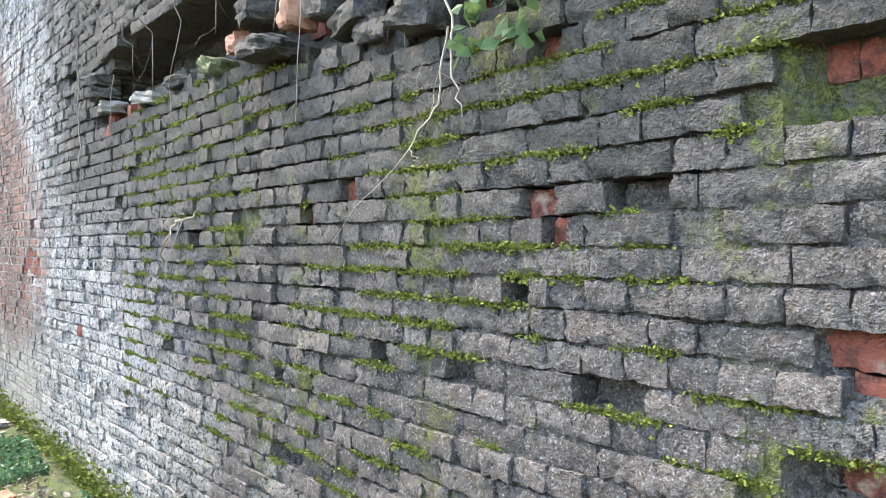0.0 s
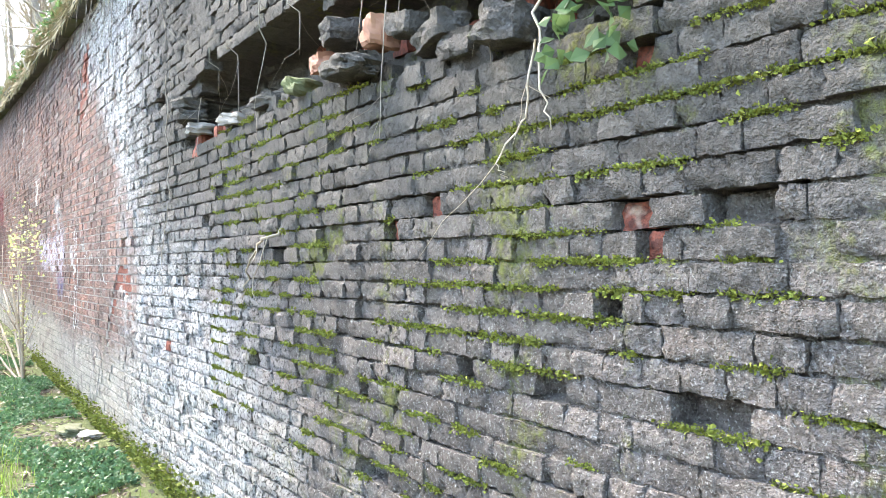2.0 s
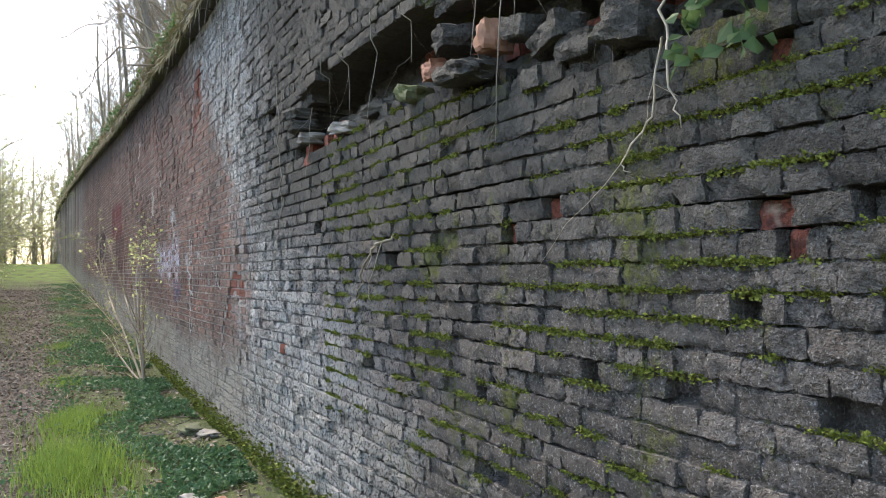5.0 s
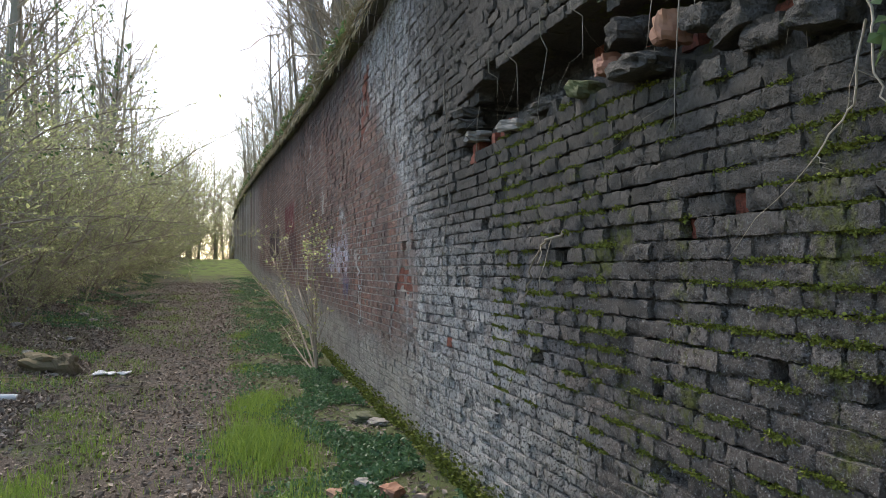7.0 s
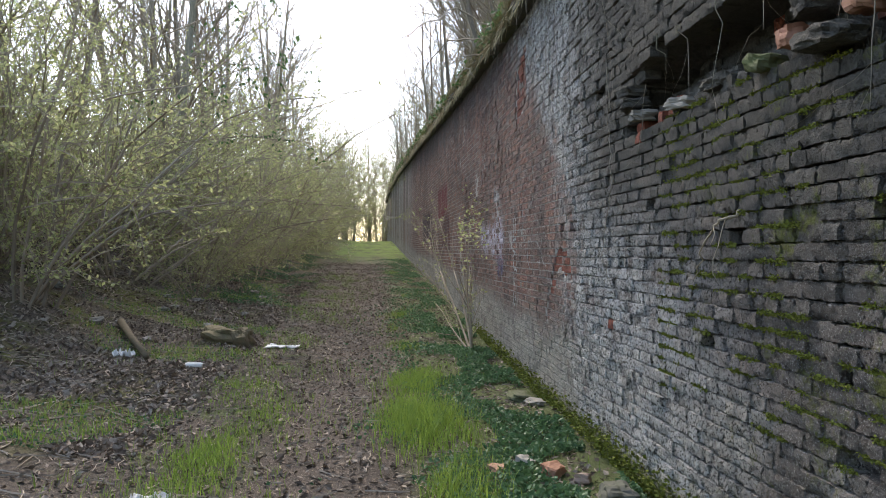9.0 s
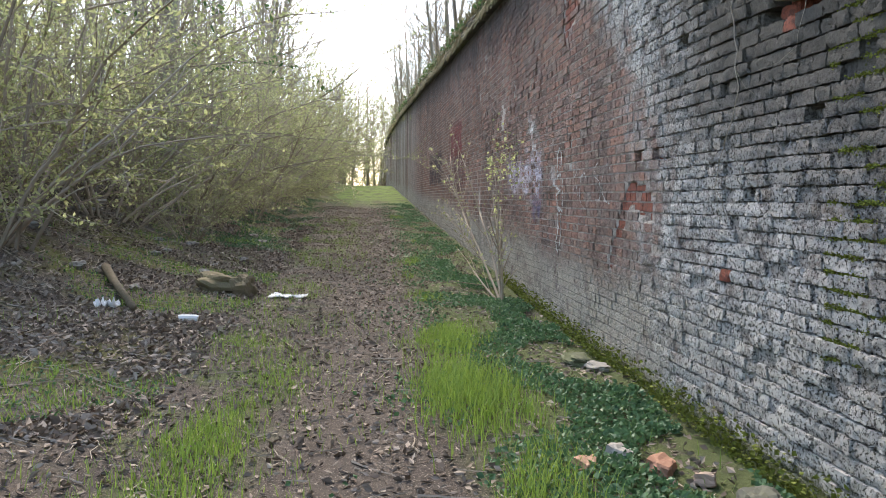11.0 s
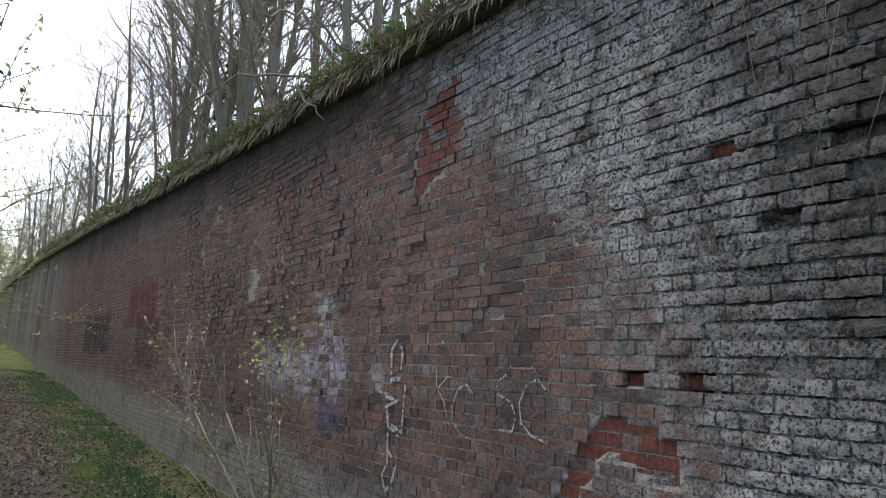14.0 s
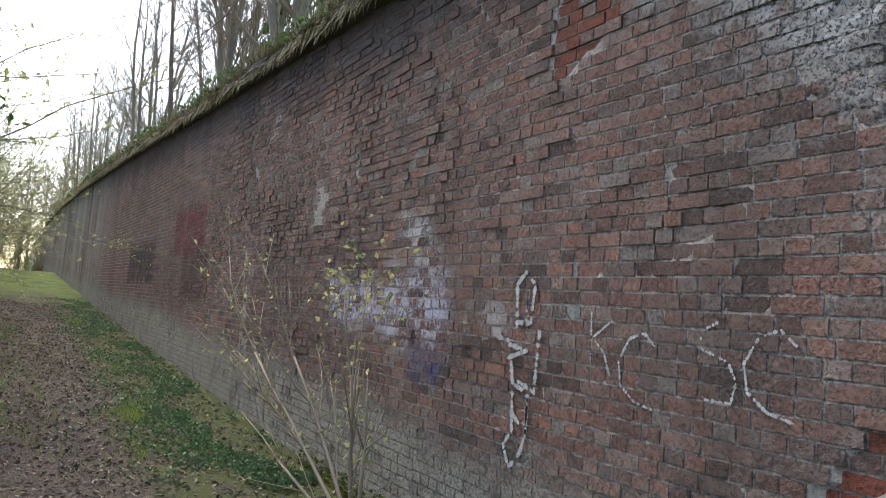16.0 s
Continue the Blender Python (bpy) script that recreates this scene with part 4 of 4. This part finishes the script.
# ---- sapling beside the wall ----
random.seed(17)
sap = tagged(new("sapling"), "thin leaning sapling with bare stems against the wall", "sapling")
sl = Soup()
for k, (dy, dz, dx, ln) in enumerate(((3.0, 1.7, -0.5, 1.9), (0.5, 1.4, -0.1, 1.0), (-0.4, 1.0, -0.12, 0.7), (2.0, 1.5, -0.3, 1.5), (1.4, 0.3, -0.4, 1.0), (0.2, 1.5, -0.05, 1.0))):
    st = Soup()
    branchy(st, Vector((0, 0, -0.05)), Vector((dx, dy, dz)), ln, 0.016, 2 if k in (0, 3) else 1, 0.45, sl, 5, 0.1, 0.02, 7, 0.05)
    st.v = [(min(a, 0.32), b, c) for a, b, c in st.v]
    part("stem", st.mesh("stem", M_TWIG, True), sap)
for _ in range(160):
    sl.leaf(Vector((random.uniform(-0.1, 0.2), random.gauss(0.35, 0.3), random.gauss(1.55, 0.18))), rv(), random.uniform(0.03, 0.06), 0.7)
part("foliage", sl.mesh("foliage", M_LEAF), sap, "few small green leaves")
set_at(sap, -0.36, 9.6)

# ---- overhanging twig with leaves ----
def overhanging_branch(start, heading, length):
    br = tagged(new("branch"), "thin overhanging branch with drooping green leaves", "branch", "overhanging branches")
    tw, tl = Soup(), Soup()
    p, _e = wander(Vector(start), Vector(heading), length, 12, 0.1)
    tw.tube(p, 0.014, 0.004, 5)
    for k in range(3, 13):
        q, _e = wander(p[k], rv() + Vector((0.5, -0.3, -0.5)), 0.5, 4, 0.2)
        tw.tube(q, 0.005, 0.002, 3)
        for m in q[1:]:
            for _ in range(2):
                tl.leaf(m, rv() + Vector((0, 0, -0.4)), random.uniform(0.05, 0.1), 0.45)
    part("twig", tw.mesh("twig", M_TWIG, True), br)
    part("foliage", tl.mesh("foliage", M_IVY), br)


overhanging_branch((-5.2, 12.6, 4.7), (1, -0.75, -0.06), 3.4)
overhanging_branch((-5.0, 10.2, 3.3), (1, -0.35, 0.18), 2.6)
overhanging_branch((-5.2, 13.6, 3.2), (1, -0.3, -0.02), 2.6)
overhanging_branch((-5.3, 13.0, 4.2), (1, -0.4, 0.05), 2.8)

# ---- painted marks on the wall ----


def stroke(soup, pts, w):
    """A worn brush line on the wall's face through (y, z) points."""
    for (a, b) in zip(pts, pts[1:]):
        n = max(2, int(math.hypot(b[0] - a[0], b[1] - a[1]) / 0.006))
        for i in range(n):
            y, z = a[0] + (b[0] - a[0]) * (i + random.uniform(-.3, .3)) / n, a[1] + (b[1] - a[1]) * i / n
            if noise.noise((y * 70, z * 70, 3)) + 0.6 * noise.noise((y * 13, z * 13, 8)) < -0.08:
                continue
            x = wall_x(y) - 0.0075
            s = w * random.uniform(0.35, 0.75)
            k = len(soup.v)
            for c in range(6):
                t = c * math.pi / 3
                soup.v.append((x, y + math.cos(t) * s * random.uniform(0.6, 1.2), z + math.sin(t) * s * random.uniform(0.6, 1.2)))
            soup.f.append(tuple(range(k + 5, k - 1, -1)))


def arc(cy, cz, ry, rz, a0, a1, n=10):
    return [(cy + ry * math.cos(radians(a0 + (a1 - a0) * i / n)), cz + rz * math.sin(radians(a0 + (a1 - a0) * i / n))) for i in range(n + 1)]


CURVE_C = [(0.12, 0.1), (0.06, 0.15), (-0.03, 0.12), (-0.09, 0.02), (-0.07, -0.08), (0.02, -0.14), (0.13, -0.16)]
CURVE_S = [(0.04, 0.17), (-0.05, 0.13), (-0.06, 0.06), (0.08, 0.02), (0.12, -0.05), (0.1, -0.13), (-0.03, -0.13)]
CURVE_K = [(0.0, 0.16), (0.02, -0.15)]
CURVE_K2 = [(0.14, 0.1), (0.02, 0.02), (0.1, -0.04), (0.15, -0.14)]
for letter, cy, cz, lines in (("letter_k", 7.91, 1.40, (CURVE_K, CURVE_K2)), ("letter_c", 7.62, 1.31, (CURVE_C,)), ("letter_s", 7.2, 1.36, (CURVE_S,)), ("letter_c", 6.96, 1.36, (CURVE_C,))):
    s = Soup()
    for ln in lines:
        stroke(s, [(cy - a, cz + b) for a, b in ln], 0.012)
    tagged(part(letter, s.mesh(letter, M_CHALK)), "worn white painted letter on the brick wall", "graffiti", "painted letters")
FIGURE = tagged(new("painted_figure"), "worn white painted totem-like mark on the bricks", "graffiti")
for ln in ([(8.5, 1.42), (8.52, 1.66), (8.45, 1.72), (8.36, 1.66), (8.38, 1.46), (8.5, 1.46)], [(8.42, 1.65), (8.42, 1.47)], [(8.55, 1.34), (8.4, 1.32), (8.56, 1.27)], [(8.3, 1.42), (8.31, 1.12), (8.46, 1.16)],
           [(8.5, 1.1), (8.48, 0.9), (8.55, 0.82), (8.48, 0.72), (8.4, 0.8), (8.36, 0.9), (8.36, 1.1)], [(8.5, 1.0), (8.42, 0.95)], [(8.53, 1.25), (8.5, 1.14), (8.4, 1.12)], [(8.7, 1.38), (8.56, 1.36)]):
    s = Soup()
    stroke(s, ln, 0.024)
    part("brush_stroke", s.mesh("brush_stroke", M_CHALK), FIGURE)

# ---- the nearest bricks, each a piece of its own ----
MESHES = {}
for (sz, k, mat, x, yc, zz, tilt, stretch, tall) in PIECES:
    key = (sz, k, mat)
    if key not in MESHES:
        tv, tf, ts = WORN[sz][k]
        MESHES[key] = mesh_of("brick", tv, tf, M_BROKEN if mat else M_BRICK, soft=ts)
    part("brick", MESHES[key], WALL, at=pose(x, yc, zz, math.degrees(tilt) * 0.5, 0, -math.degrees(tilt)) @ Matrix.Diagonal((1, stretch, tall, 1)))
